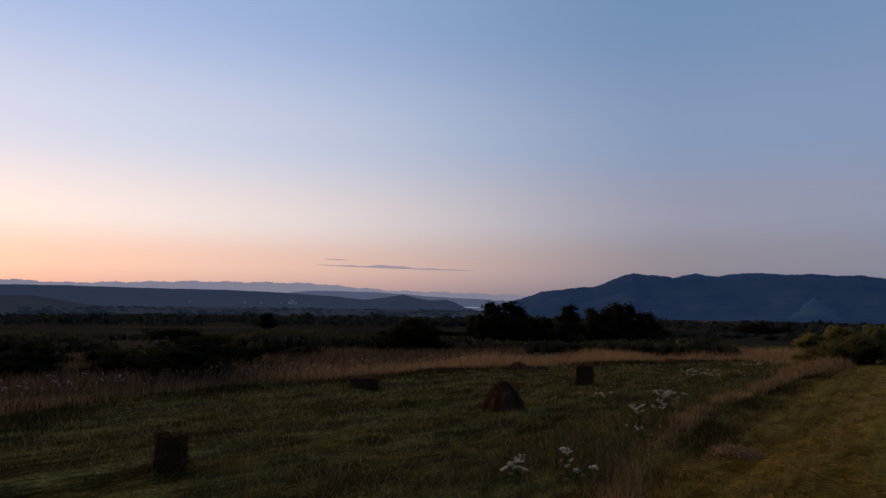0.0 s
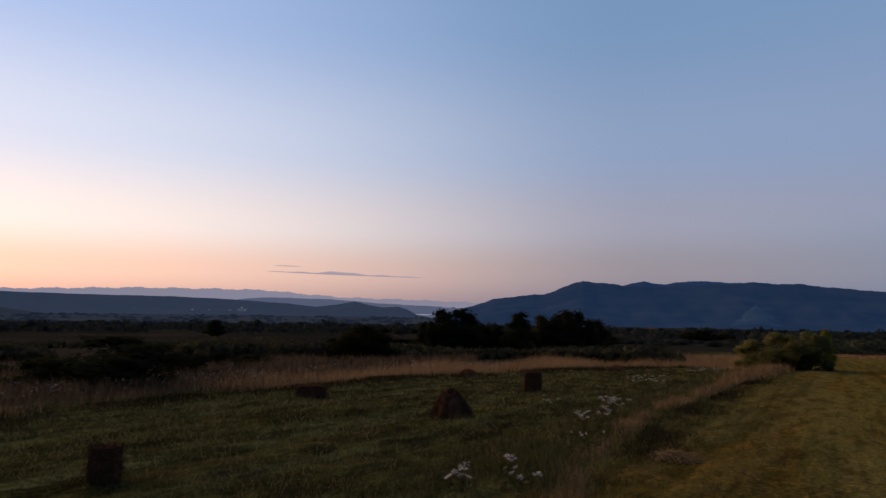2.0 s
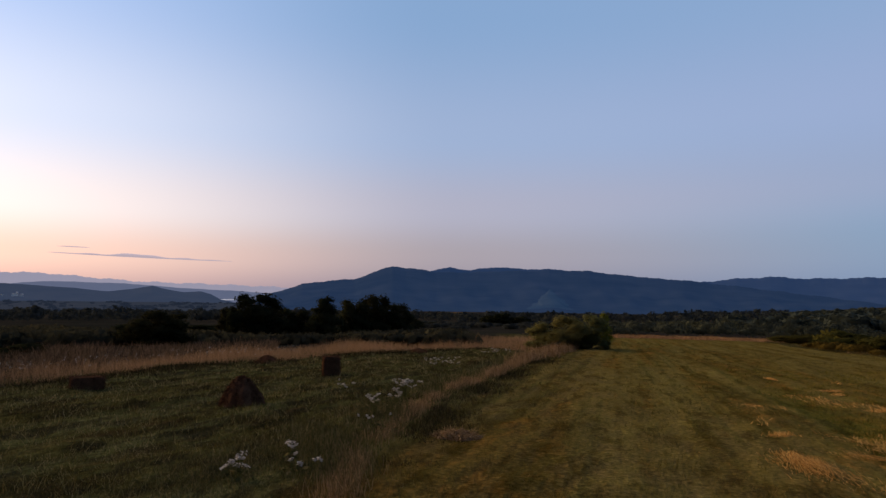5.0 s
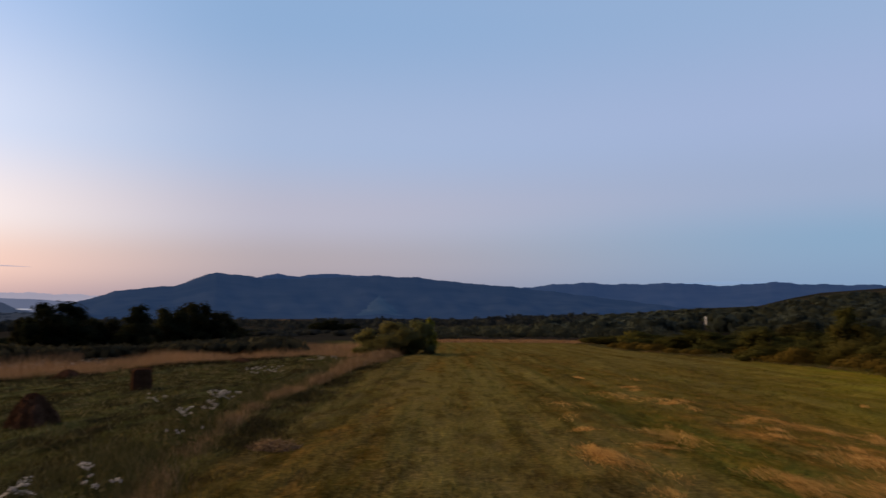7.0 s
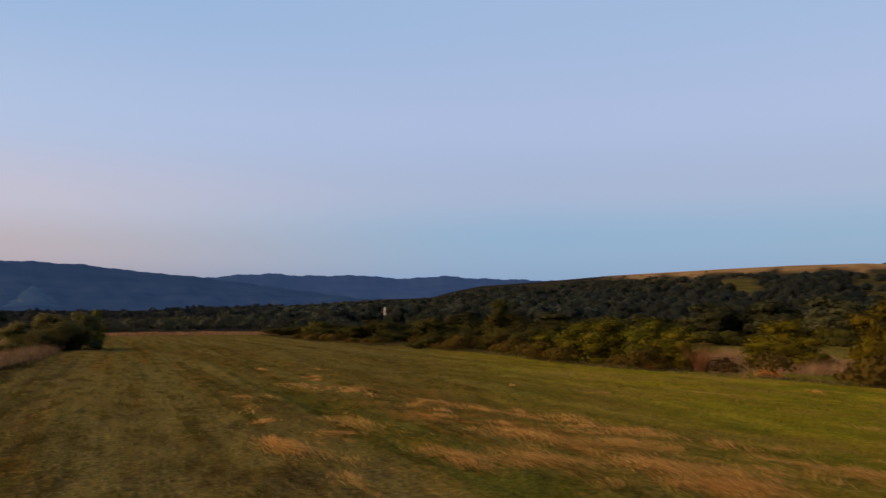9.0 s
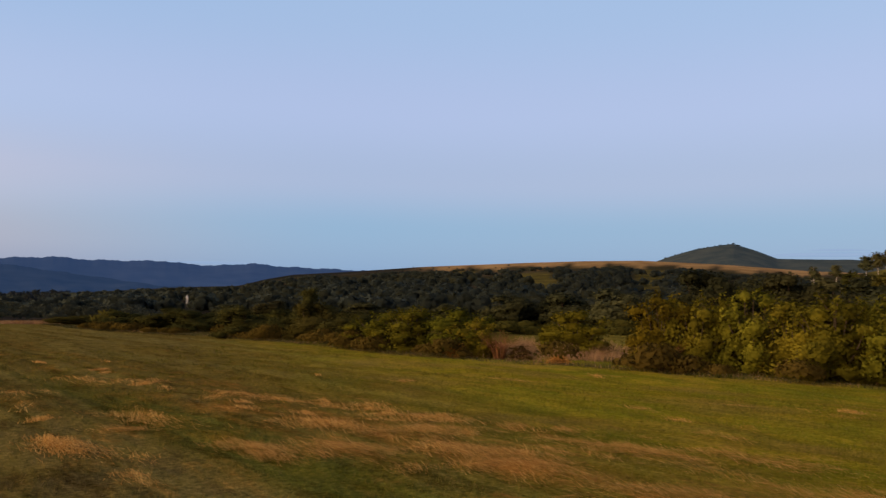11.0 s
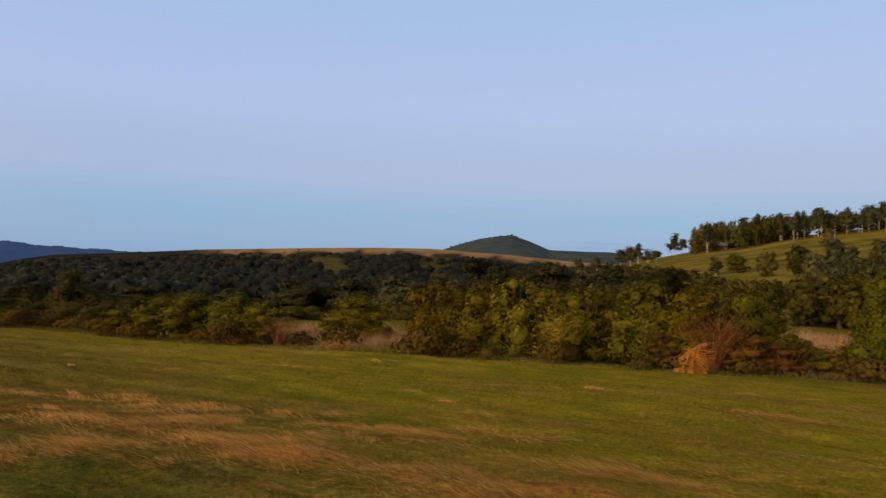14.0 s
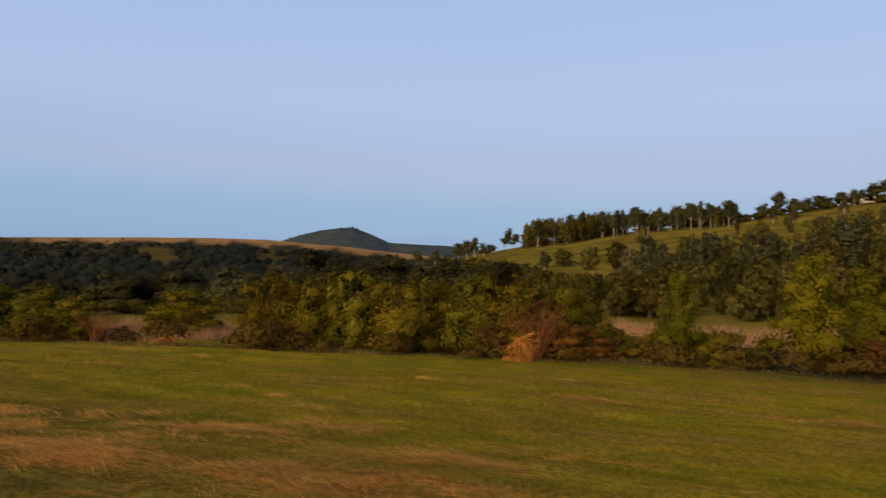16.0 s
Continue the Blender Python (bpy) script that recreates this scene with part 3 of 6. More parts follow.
def ridge(name, azs, els, crest, foot, foot_z, mat, label, rough=0.02, gully=0.0, category="mountain"):
    """A range of hills: its crest line by heading and elevation, its foot nearer to the meadow, its back falling away."""
    a = np.arange(azs[0], azs[-1] + 1e-6, 0.12)
    e = np.interp(a, azs, els) + crest_noise(a, rough)
    zc = 1.6 + crest * np.tan(np.radians(e))
    t = np.linspace(0, 1, 22)
    T, A = np.meshgrid(t, a, indexing="ij")
    D = foot + (crest - foot) * T
    fold = gully * np.sin(np.pi * T) * (np.sin(A * 1.1 + 5 * T) + 0.6 * np.sin(A * 2.3 - 9 * T + 1) + 0.3 * np.sin(A * 4.1 + 14 * T))
    calm = 1.6 + crest * np.tan(np.radians(np.interp(a, azs, els)))
    Z = foot_z + (calm[None, :] - foot_z) * (T ** 1.15) + (zc - calm)[None, :] * T ** 6 + fold * (1 - T)
    D = D + fold * 2 * (1 - T)
    back = np.stack([(crest + 90) * np.sin(np.radians(a)), (crest + 90) * np.cos(np.radians(a)), np.full(len(a), foot_z)], -1)
    V = np.stack([D * np.sin(np.radians(A)), D * np.cos(np.radians(A)), Z], -1)
    V = np.concatenate([V, back[None]], 0)
    m, n = V.shape[:2]
    i, j = np.meshgrid(np.arange(m - 1), np.arange(n - 1), indexing="ij")
    F = np.stack([i * n + j, i * n + j + 1, (i + 1) * n + j + 1, (i + 1) * n + j], -1).reshape(-1, 4)
    ob = mesh_part(name, quick_mesh(name, V.reshape(-1, 3), F, True), mat)
    tagged(ob, label, category, kind="structure")
    return ob


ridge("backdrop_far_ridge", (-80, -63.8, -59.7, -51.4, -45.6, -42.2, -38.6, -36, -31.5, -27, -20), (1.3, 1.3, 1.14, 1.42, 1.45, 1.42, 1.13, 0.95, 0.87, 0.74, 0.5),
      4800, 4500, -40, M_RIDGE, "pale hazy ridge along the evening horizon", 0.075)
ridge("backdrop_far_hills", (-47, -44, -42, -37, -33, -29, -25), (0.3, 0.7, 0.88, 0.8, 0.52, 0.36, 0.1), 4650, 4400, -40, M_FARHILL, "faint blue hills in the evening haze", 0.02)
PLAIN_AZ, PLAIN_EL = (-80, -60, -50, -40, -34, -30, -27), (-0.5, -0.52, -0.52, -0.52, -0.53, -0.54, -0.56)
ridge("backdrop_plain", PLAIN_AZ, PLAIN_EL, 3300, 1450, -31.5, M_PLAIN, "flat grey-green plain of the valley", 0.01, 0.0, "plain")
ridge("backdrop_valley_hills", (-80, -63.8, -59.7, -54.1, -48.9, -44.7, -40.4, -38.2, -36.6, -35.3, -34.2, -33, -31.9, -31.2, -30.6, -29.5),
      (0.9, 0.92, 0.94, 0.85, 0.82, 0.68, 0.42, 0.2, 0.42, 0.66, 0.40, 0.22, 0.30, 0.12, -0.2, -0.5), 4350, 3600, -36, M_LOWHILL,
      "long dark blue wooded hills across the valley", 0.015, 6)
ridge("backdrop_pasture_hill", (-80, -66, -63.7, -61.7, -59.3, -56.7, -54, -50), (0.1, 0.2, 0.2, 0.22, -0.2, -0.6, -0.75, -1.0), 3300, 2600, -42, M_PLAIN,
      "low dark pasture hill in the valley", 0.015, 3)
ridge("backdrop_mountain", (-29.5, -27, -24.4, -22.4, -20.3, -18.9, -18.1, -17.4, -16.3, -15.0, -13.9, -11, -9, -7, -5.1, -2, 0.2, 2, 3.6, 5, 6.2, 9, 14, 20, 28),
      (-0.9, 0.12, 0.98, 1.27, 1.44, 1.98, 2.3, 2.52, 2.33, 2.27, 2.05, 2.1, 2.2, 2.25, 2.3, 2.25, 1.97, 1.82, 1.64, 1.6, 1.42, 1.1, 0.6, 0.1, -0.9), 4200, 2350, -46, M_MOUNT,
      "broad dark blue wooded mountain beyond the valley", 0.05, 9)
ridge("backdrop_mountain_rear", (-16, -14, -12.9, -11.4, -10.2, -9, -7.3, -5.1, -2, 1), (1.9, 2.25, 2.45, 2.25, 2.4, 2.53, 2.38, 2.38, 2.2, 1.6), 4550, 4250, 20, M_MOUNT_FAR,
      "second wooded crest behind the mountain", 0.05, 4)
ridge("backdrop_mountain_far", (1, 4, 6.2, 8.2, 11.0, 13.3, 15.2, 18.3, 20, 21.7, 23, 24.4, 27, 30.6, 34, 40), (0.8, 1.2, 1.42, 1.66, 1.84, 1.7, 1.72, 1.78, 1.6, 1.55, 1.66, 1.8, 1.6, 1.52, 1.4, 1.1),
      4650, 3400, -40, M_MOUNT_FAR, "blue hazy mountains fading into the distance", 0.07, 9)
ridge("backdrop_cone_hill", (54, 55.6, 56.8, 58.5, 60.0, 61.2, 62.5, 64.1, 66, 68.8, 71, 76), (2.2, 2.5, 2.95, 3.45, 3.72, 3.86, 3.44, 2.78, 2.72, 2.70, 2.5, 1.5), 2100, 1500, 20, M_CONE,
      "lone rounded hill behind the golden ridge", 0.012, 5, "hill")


def scree(az0, az1, t0, t1, crest, foot, foot_z, crest_el, gully):
    """A bare wedge of rock on the mountain side, narrowing upwards, following the folds of the slope."""
    V, F, m, w = [], [], 40, 17
    for i in range(m + 1):
        t = t0 + (t1 - t0) * i / m
        half = (az1 - az0) / 2 * (1 - i / m) ** 1.3 + 0.08
        for j in range(w):
            u = j / (w // 2) - 1
            az = (az0 + az1) / 2 + half * u * (1 + 0.10 * math.sin(i * 0.9 + 2 * j) + 0.10 * math.sin(i * 0.37 + j))
            fold = gully * math.sin(math.pi * t) * (math.sin(az * 1.1 + 5 * t) + 0.6 * math.sin(az * 2.3 - 9 * t + 1) + 0.3 * math.sin(az * 4.1 + 14 * t))
            lift = 12 * (1 - abs(u) ** 3) * min(1.0, i / 8, (m - i) / 4 + 0.2)
            d = foot + (crest - foot) * t + fold * 2 * (1 - t) - lift
            z = foot_z + (1.6 + crest * math.tan(radians(crest_el)) - foot_z) * t ** 1.15 + fold * (1 - t) + 0.25 * lift
            s, c = heading(az)
            V.append((d * s, d * c, z))
    for i in range(m):
        for j in range(w - 1):
            a = i * w + j
            F.append((a, a + 1, a + w + 1, a + w))
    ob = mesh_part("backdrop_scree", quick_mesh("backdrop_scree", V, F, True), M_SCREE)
    tagged(ob, "pale bare scree on the mountain side", "scree", kind="structure")


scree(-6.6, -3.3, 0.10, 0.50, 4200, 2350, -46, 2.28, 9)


def lake():
    bm = bmesh.new()
    ring = []
    for k in range(40):
        w = 2 * math.pi * k / 40
        az, d = -29.85 + 0.62 * math.cos(w) * (1 + 0.1 * math.sin(3 * w)), 3500 + 480 * math.sin(w)
        s, c = heading(az)
        ring.append(bm.verts.new((d * s, d * c, -16.5)))
    bm.faces.new(ring)
    m, nt, b = material("still_water", 0.32, 0.5)
    b.inputs["Base Color"].default_value = (0.36, 0.37, 0.40, 1)
    b.inputs["Metallic"].default_value = 1.0
    ob = part("water", bm, m)
    tagged(ob, "small bright lake that mirrors the evening sky", "lake", kind="structure")


lake()


def clouds():
    for az0, az1, el, thick, seed in ((-42.2, -29.6, 2.78, 0.16, 1), (-41.6, -39.5, 3.32, 0.05, 2), (63.5, 72.5, 3.0, 0.22, 3), (66, 70, 3.35, 0.10, 4), (18, 27, 1.72, 0.16, 5)):
        n = 90
        a = np.linspace(az0, az1, n)
        t = np.linspace(0, 1, n)
        env = np.sin(np.pi * t) ** 0.6
        if seed == 1:
            up = thick * env * (0.5 + 0.9 * np.exp(-((t - 0.45) / 0.09) ** 2) + 0.25 * np.sin(t * 37) * env)
            mid = el - 0.28 * (t - 0.35)
        else:
            up, mid = thick * env, el - 0.03 * t
        V, F = [], []
        for k in range(n):
            s, c = heading(a[k])
            for w in range(8):
                g = 2 * math.pi * w / 8
                D = 4700 + 60 * math.cos(g) * env[k]
                e = mid[k] + (up[k] if math.sin(g) > 0 else 0.35 * thick * env[k]) * math.sin(g)
                V.append((D * s, D * c, 1.6 + D * math.tan(radians(e))))
        for k in range(n - 1):
            for w in range(8):
                F.append((k * 8 + w, k * 8 + (w + 1) % 8, (k + 1) * 8 + (w + 1) % 8, (k + 1) * 8 + w))
        west = az0 < 0
        ob = mesh_part("backdrop_cloud", quick_mesh("backdrop_cloud", V, F, True), M_CLOUD if west else M_MIST)
        tagged(ob, "thin mauve streak of evening cloud" if west else "faint pale cloud bank low over the hills", "cloud", kind="structure")


clouds()
# ---------- leaves, trees and shrubs ----------


def leaf_quads(points, normals, size, r):
    """One folded diamond a leaf."""
    n = len(points)
    rnd = r.normal(size=(n, 3))
    nrm = normals + 0.32 * rnd
    nrm /= np.linalg.norm(nrm, axis=1, keepdims=True) + 1e-9
    a = np.cross(nrm, r.normal(size=(n, 3)))
    a /= np.linalg.norm(a, axis=1, keepdims=True) + 1e-9
    b = np.cross(nrm, a)
    s = size * r.uniform(0.6, 1.35, (n, 1))
    V = np.stack([points - a * s, points - b * s * 0.6 + nrm * s * 0.15, points + a * s, points + b * s * 0.6 + nrm * s * 0.15], 1)
    soft = normals / (np.linalg.norm(normals, axis=1, keepdims=True) + 1e-9) + 0.2 * nrm
    return V.reshape(-1, 3), np.arange(4 * n).reshape(-1, 4), np.repeat(soft / np.linalg.norm(soft, axis=1, keepdims=True), 4, 0)


def ball_grid():
    """A ball of 24 quads."""
    index, V, F = {}, [], []
    for axis in range(3):
        for sign in (-1, 1):
            g = {}
            for a in range(3):
                for b in range(3):
                    p = [0, 0, 0]
                    p[axis], p[(axis + 1) % 3], p[(axis + 2) % 3] = sign, a - 1, b - 1
                    if tuple(p) not in index:
                        index[tuple(p)] = len(V)
                        V.append(np.array(p) / np.linalg.norm(p))
                    g[a, b] = index[tuple(p)]
            for a in range(2):
                for b in range(2):
                    q = (g[a, b], g[a + 1, b], g[a + 1, b + 1], g[a, b + 1])
                    F.append(q if sign > 0 else q[::-1])
    return np.array(V), np.array(F)


BALL_V, BALL_F = ball_grid()


def cores(centres, radii, r, uneven=0.25):
    """Inner masses of foliage: uneven balls, as vertices, quads and outward normals."""
    n = len(centres)
    V = BALL_V[None] * (1 + r.normal(0, uneven, (n, len(BALL_V), 1))) * radii[:, None, :] + centres[:, None, :]
    N = np.broadcast_to(BALL_V[None], V.shape)
    F = BALL_F[None] + (np.arange(n) * len(BALL_V))[:, None, None]
    return V.reshape(-1, 3), F.reshape(-1, 4), N.reshape(-1, 3)


def lobes_to_leaves(lobes, count, size, r, hollow=0.45, core=0.8):
    """Leaves over the lobes of a crown, and the dense inner foliage of the larger lobes."""
    vol = np.array([a[3] * a[4] for a in lobes])
    pick = r.choice(len(lobes), count, p=vol / vol.sum())
    Lb = np.array(lobes)[pick]
    dirs = r.normal(size=(count, 3))
    dirs /= np.linalg.norm(dirs, axis=1, keepdims=True)
    rad = hollow + (1 - hollow) * r.uniform(0, 1, (count, 1)) ** 0.6
    rad = rad * (1 + 0.16 * np.clip(r.normal(size=(count, 1)), -1.2, 1.8))
    scale = np.stack([Lb[:, 3], Lb[:, 3], Lb[:, 4]], 1)
    P = Lb[:, :3] + dirs * rad * scale
    P = P + r.normal(0, 0.020, P.shape)
    P[:, 2] = np.maximum(P[:, 2], 0.01)

    def outward(P):
        whole = P - np.array([0, 0, 0.4])
        return whole / (np.linalg.norm(whole, axis=1, keepdims=True) + 1e-9)

    LV, LF, LN = leaf_quads(P, dirs * 0.65 + outward(P) * 0.6, size, r)
    big = np.array([a for a in lobes if a[3] > (0.06 if count > 1000 else 0.12 if count > 300 else 0.15)])
    if len(big) == 0:
        return LV, LF, LN
    CV, CF, CN = cores(big[:, :3], big[:, [3, 3, 4]] * core, r)
    CV[:, 2] = np.maximum(CV[:, 2], 0.0)
    CN = CN * 0.65 + outward(CV) * 0.6
    CN = CN / (np.linalg.norm(CN, axis=1, keepdims=True) + 1e-9)
    return np.vstack([LV, CV]), np.vstack([LF, CF + len(LV)]), np.vstack([LN, CN])


def tree_proto(kind, name, seed, leaf_mat, bark, leaves, size):
    """A tree or shrub one metre high and one metre wide; it is scaled when it is planted."""
    r = np.random.default_rng(seed)
    root = new(name)
    wood, lobes = [], []
    if kind == "shrub":
        for k in range(12):
            w, q = 2.4 * k + r.uniform(0, 1), r.uniform(0.06, 0.4)
            top = np.array([math.cos(w) * q, math.sin(w) * q, r.uniform(0.42, 0.95) * (1.06 - 0.5 * q)])
            wood.append(tube([(0.03 * math.cos(w), 0.03 * math.sin(w), -0.03), top * (0.6, 0.6, 0.5), top], (0.012, 0.008, 0.002), 5))
            lobes.append((*(top * (1, 1, 0.9)), r.uniform(0.09, 0.17), r.uniform(0.08, 0.14)))
            lobes.append((top[0] * 1.1, top[1] * 1.1, r.uniform(0.1, 0.34), r.uniform(0.10, 0.17), 0.13))
        for k in range(7):
            lobes.append((0.3 * math.cos(0.9 * k), 0.3 * math.sin(0.9 * k), r.uniform(0.05, 0.16), r.uniform(0.13, 0.19), 0.11))
        lobes.append((0, 0, 0.36, 0.28, 0.3))
        for k in range(11):
            w, q = 2.4 * k + r.uniform(0, 1), r.uniform(0.04, 0.38)
            a = np.array([math.cos(w) * q, math.sin(w) * q, 0.84 - 0.75 * q])
            b = a + np.array([0.10 * math.cos(w), 0.10 * math.sin(w), r.uniform(0.10, 0.20)])
            wood.append(tube([a * (0.8, 0.8, 0.8), a, b], (0.006, 0.004, 0.0015), 4))
            for u in (0.25, 0.6, 0.95):
                lobes.append((*(a + (b - a) * u), 0.045 - 0.022 * u, 0.04))
    elif kind == "bare":
        for k in range(80):
            w, q = 2.4 * k + r.uniform(0, 0.8), 0.46 * math.sqrt(r.uniform(0.02, 1))
            top = np.array([math.cos(w) * q, math.sin(w) * q, (0.98 - 0.45 * q) * r.uniform(0.6, 1.0)])
            bend = top * (0.45, 0.45, 0.55) + r.normal(0, 0.03, 3)
            wood.append(tube([(0.08 * math.cos(w), 0.08 * math.sin(w), -0.03), bend, top], (0.006, 0.004, 0.0015), 4))
            side = bend + (top - bend) * 0.4
            wood.append(tube([side, side + r.normal(0, 0.09, 3) + (0, 0, 0.08)], (0.003, 0.001), 4))
            lobes.append((*top, 0.05, 0.05))
        lobes.append((0, 0, 0.2, 0.07, 0.08))
    elif kind == "dome":
        for k in range(30):
            w, h = 2.4 * k + r.uniform(0, 0.8), ((k * 11) % 30 + 0.5) / 30
            q = 0.40 * math.sqrt(1 - (0.92 * h) ** 2) * r.uniform(0.75, 1.05)
            top = np.array([math.cos(w) * q, math.sin(w) * q, 0.06 + 0.76 * h * r.uniform(0.9, 1.12)])
            if k % 3 == 0:
                wood.append(tube([(0.03 * math.cos(w), 0.03 * math.sin(w), -0.03), top * (0.6, 0.6, 0.5), top], (0.012, 0.008, 0.002), 5))
            lobes.append((*top, r.uniform(0.09, 0.16), r.uniform(0.09, 0.15)))
        lobes.append((0, 0, 0.36, 0.34, 0.36))
    elif kind == "full":
        wood.append(tube([(0, 0, -0.04), (0.01, 0.01, 0.2), (0.0, 0.03, 0.5), (0.02, 0.0, 0.8)], (0.05, 0.04, 0.025, 0.006), 7))
        for k in range(26):
            w, h = 2.4 * k + r.uniform(0, 0.8), 0.10 + 0.78 * ((k * 11) % 26) / 25
            q = 0.36 * math.sqrt(max(0.05, 1 - ((h - 0.45) / 0.5) ** 2)) * r.uniform(0.7, 1.12)
            top = np.array([math.cos(w) * q, math.sin(w) * q, h + r.uniform(-0.03, 0.05)])
            if k % 3 == 0:
                wood.append(tube([(0, 0, h * 0.6), top * (0.6, 0.6, 0.88), top], (0.016, 0.010, 0.003), 5))
            lobes.append((*top, r.uniform(0.08, 0.17), r.uniform(0.08, 0.15)))
        lobes.append((0, 0, 0.46, 0.30, 0.40))
    elif kind == "upright":
        wood.append(tube([(0, 0, -0.04), (0.01, 0.0, 0.3), (-0.01, 0.02, 0.65), (0.0, 0.0, 0.97)], (0.03, 0.024, 0.014, 0.003), 6))
        for k in range(13):
            h = 0.2 + 0.75 * k / 12
            w, q = 2.4 * k, 0.34 * (1.05 - h) + 0.06
            top = np.array([math.cos(w) * q, math.sin(w) * q, h])
            wood.append(tube([(0, 0, h - 0.12), top * (0.5, 0.5, 0.97), top], (0.011, 0.007, 0.002), 5))
            lobes.append((*top, 0.09 + 0.14 * (1 - h), r.uniform(0.07, 0.12)))
            lobes.append((0, 0, h * 0.95, 0.10 + 0.16 * (1 - h), 0.09))
    elif kind == "birch":
        lean = r.uniform(-0.04, 0.04)
        wood.append(tube([(0, 0, -0.04), (lean * 0.3, 0, 0.35), (lean, 0.01, 0.7), (lean, 0, 0.97)], (0.016, 0.013, 0.009, 0.003), 6))
        for k in range(13):
            h = r.uniform(0.26, 0.92)
            w, q = 2.4 * k, r.uniform(0.05, 0.30) * (1.25 - h)
            top = np.array([math.cos(w) * q, math.sin(w) * q, h])
            wood.append(tube([(lean, 0, h - 0.14), top * (0.55, 0.55, 0.96), top], (0.010, 0.006, 0.002), 5))
            lobes.append((*top, r.uniform(0.08, 0.15), r.uniform(0.07, 0.13)))
        lobes.append((lean, 0, 0.66, 0.17, 0.28))
    V, F = merge(wood)
    V = np.array(V)
    LV, LF, LN = lobes_to_leaves(lobes, leaves, size, r, 0.5, 0.5 if kind in ("birch", "upright", "bare") else 0.58)
    LV[:, 2] = np.maximum(LV[:, 2], 0.0)
    grow = np.array([0.5 / np.percentile(np.hypot(LV[:, 0], LV[:, 1]), 95)] * 2 + [1.0 / np.percentile(LV[:, 2], 99)])
    V, LV = V * grow, LV * grow
    mesh_part("trunk" if kind not in ("shrub", "dome", "bare") else "branchwork", quick_mesh("trunk", V, F, True), bark, root)
    mesh_part("crown", quick_mesh("crown", LV, LF, normals=LN), leaf_mat, root)
    return root


class Nursery:
    """Prototypes of a kind, planted in turn: the first use moves the prototype, later ones copy it."""

    def __init__(self, count, *args):
        self.args, self.count, self.made, self.used = args, count, [], 0

    def plant(self, az, d, el_top=None, width_deg=None, height=None, width=None, label="", category="tree", group="", turn=None):
        s, c = heading(az)
        x, y = d * s, d * c
        z = float(land(x, y))
        h = height if height else max(0.3, 1.6 + d * math.tan(radians(el_top)) - z)
        w = width if width else d * radians(width_deg)
        turn = rng.uniform(0, 360) if turn is None else turn
        m = Matrix.LocRotScale((x, y, z), Euler((0, 0, radians(turn))), (w, w, h))
        k = self.used % self.count
        self.used += 1
        if k >= len(self.made):
            kind, name, seed, *rest = self.args
            ob = tree_proto(kind, name, seed + k, *rest)
            ob.matrix_basis = m
            self.made.append(ob)
        else:
            ob = self.made[k]
            ob = copy_thing(ob, m @ Matrix.Diagonal((1 / ob.scale[0], 1 / ob.scale[1], 1 / ob.scale[2], 1)))
        return tagged(ob, label, category, group)


shrubs = Nursery(5, "shrub", "hedge_shrub", 10, M_HEDGE, M_BARK, 6200, 0.0221)
lime_shrubs = Nursery(4, "shrub", "hedge_shrub", 30, M_LIME, M_BARK, 6200, 0.0221)
saplings = Nursery(3, "upright", "young_tree", 50, M_SAPLING, M_BARK, 6000, 0.0180)
dull_saplings = Nursery(1, "upright", "young_tree", 55, M_FIELDHEDGE, M_BARK, 5000, 0.019)
willows = Nursery(5, "dome", "willow_tree", 70, M_WILLOW, M_BARK, 3200, 0.0355)
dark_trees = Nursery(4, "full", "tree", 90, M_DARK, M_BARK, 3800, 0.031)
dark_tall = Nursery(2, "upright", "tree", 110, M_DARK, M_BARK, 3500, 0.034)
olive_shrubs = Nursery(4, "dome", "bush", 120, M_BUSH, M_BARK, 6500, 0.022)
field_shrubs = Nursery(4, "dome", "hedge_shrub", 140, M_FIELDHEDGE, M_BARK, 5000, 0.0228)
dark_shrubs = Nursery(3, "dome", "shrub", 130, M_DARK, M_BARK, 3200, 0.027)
birches = Nursery(6, "birch", "birch_tree", 150, M_CREST, M_WHITEBARK, 500, 0.049)
far_trees = Nursery(4, "full", "hillside_tree", 180, M_BIRCH, M_BARK, 280, 0.080)
slope_trees = Nursery(4, "full", "hillside_tree", 170, M_BIRCH, M_BARK, 600, 0.065)

# shrubs along the edge of the meadow: heading, distance, top, breadth in degrees
HEDGE = [(12.5, 72, -2.25, 3.2, 1), (15.6, 60, -2.1, 3.6, 0), (18.6, 55, -1.75, 3.6, 1), (20.6, 52, -1.85, 3.4, 0), (24.2, 44, -1.6, 4.2, 1),
         (27.0, 42, -1.75, 3.4, 0), (29.2, 39, -1.25, 3.6, 1), (31.8, 37, -1.85, 4.0, 0), (34.4, 32, -1.9, 4.4, 1), (36.6, 30, -1.55, 4.6, 0),
         (40.4, 29, -1.6, 5.0, 1), (41.8, 28, -2.3, 3.6, 0), (49.4, 31, -1.45, 4.8, 1), (55.6, 25, -0.2, 4.2, 0), (58.0, 24.8, -0.35, 4.6, 0),
         (59.6, 25.5, -0.8, 4.4, 1), (61.8, 24.5, 0.25, 4.6, 1), (64.4, 24, -0.5, 4.8, 0), (67.0, 23.5, -0.1, 5.0, 0), (69.4, 24.5, -0.5, 4.6, 1),
         (71.6, 23.2, 0.5, 5.2, 1), (74.4, 23, 0.0, 5.2, 0), (77.0, 23.5, 0.2, 5.0, 1), (79.4, 24.5, -1.0, 4.0, 0)]
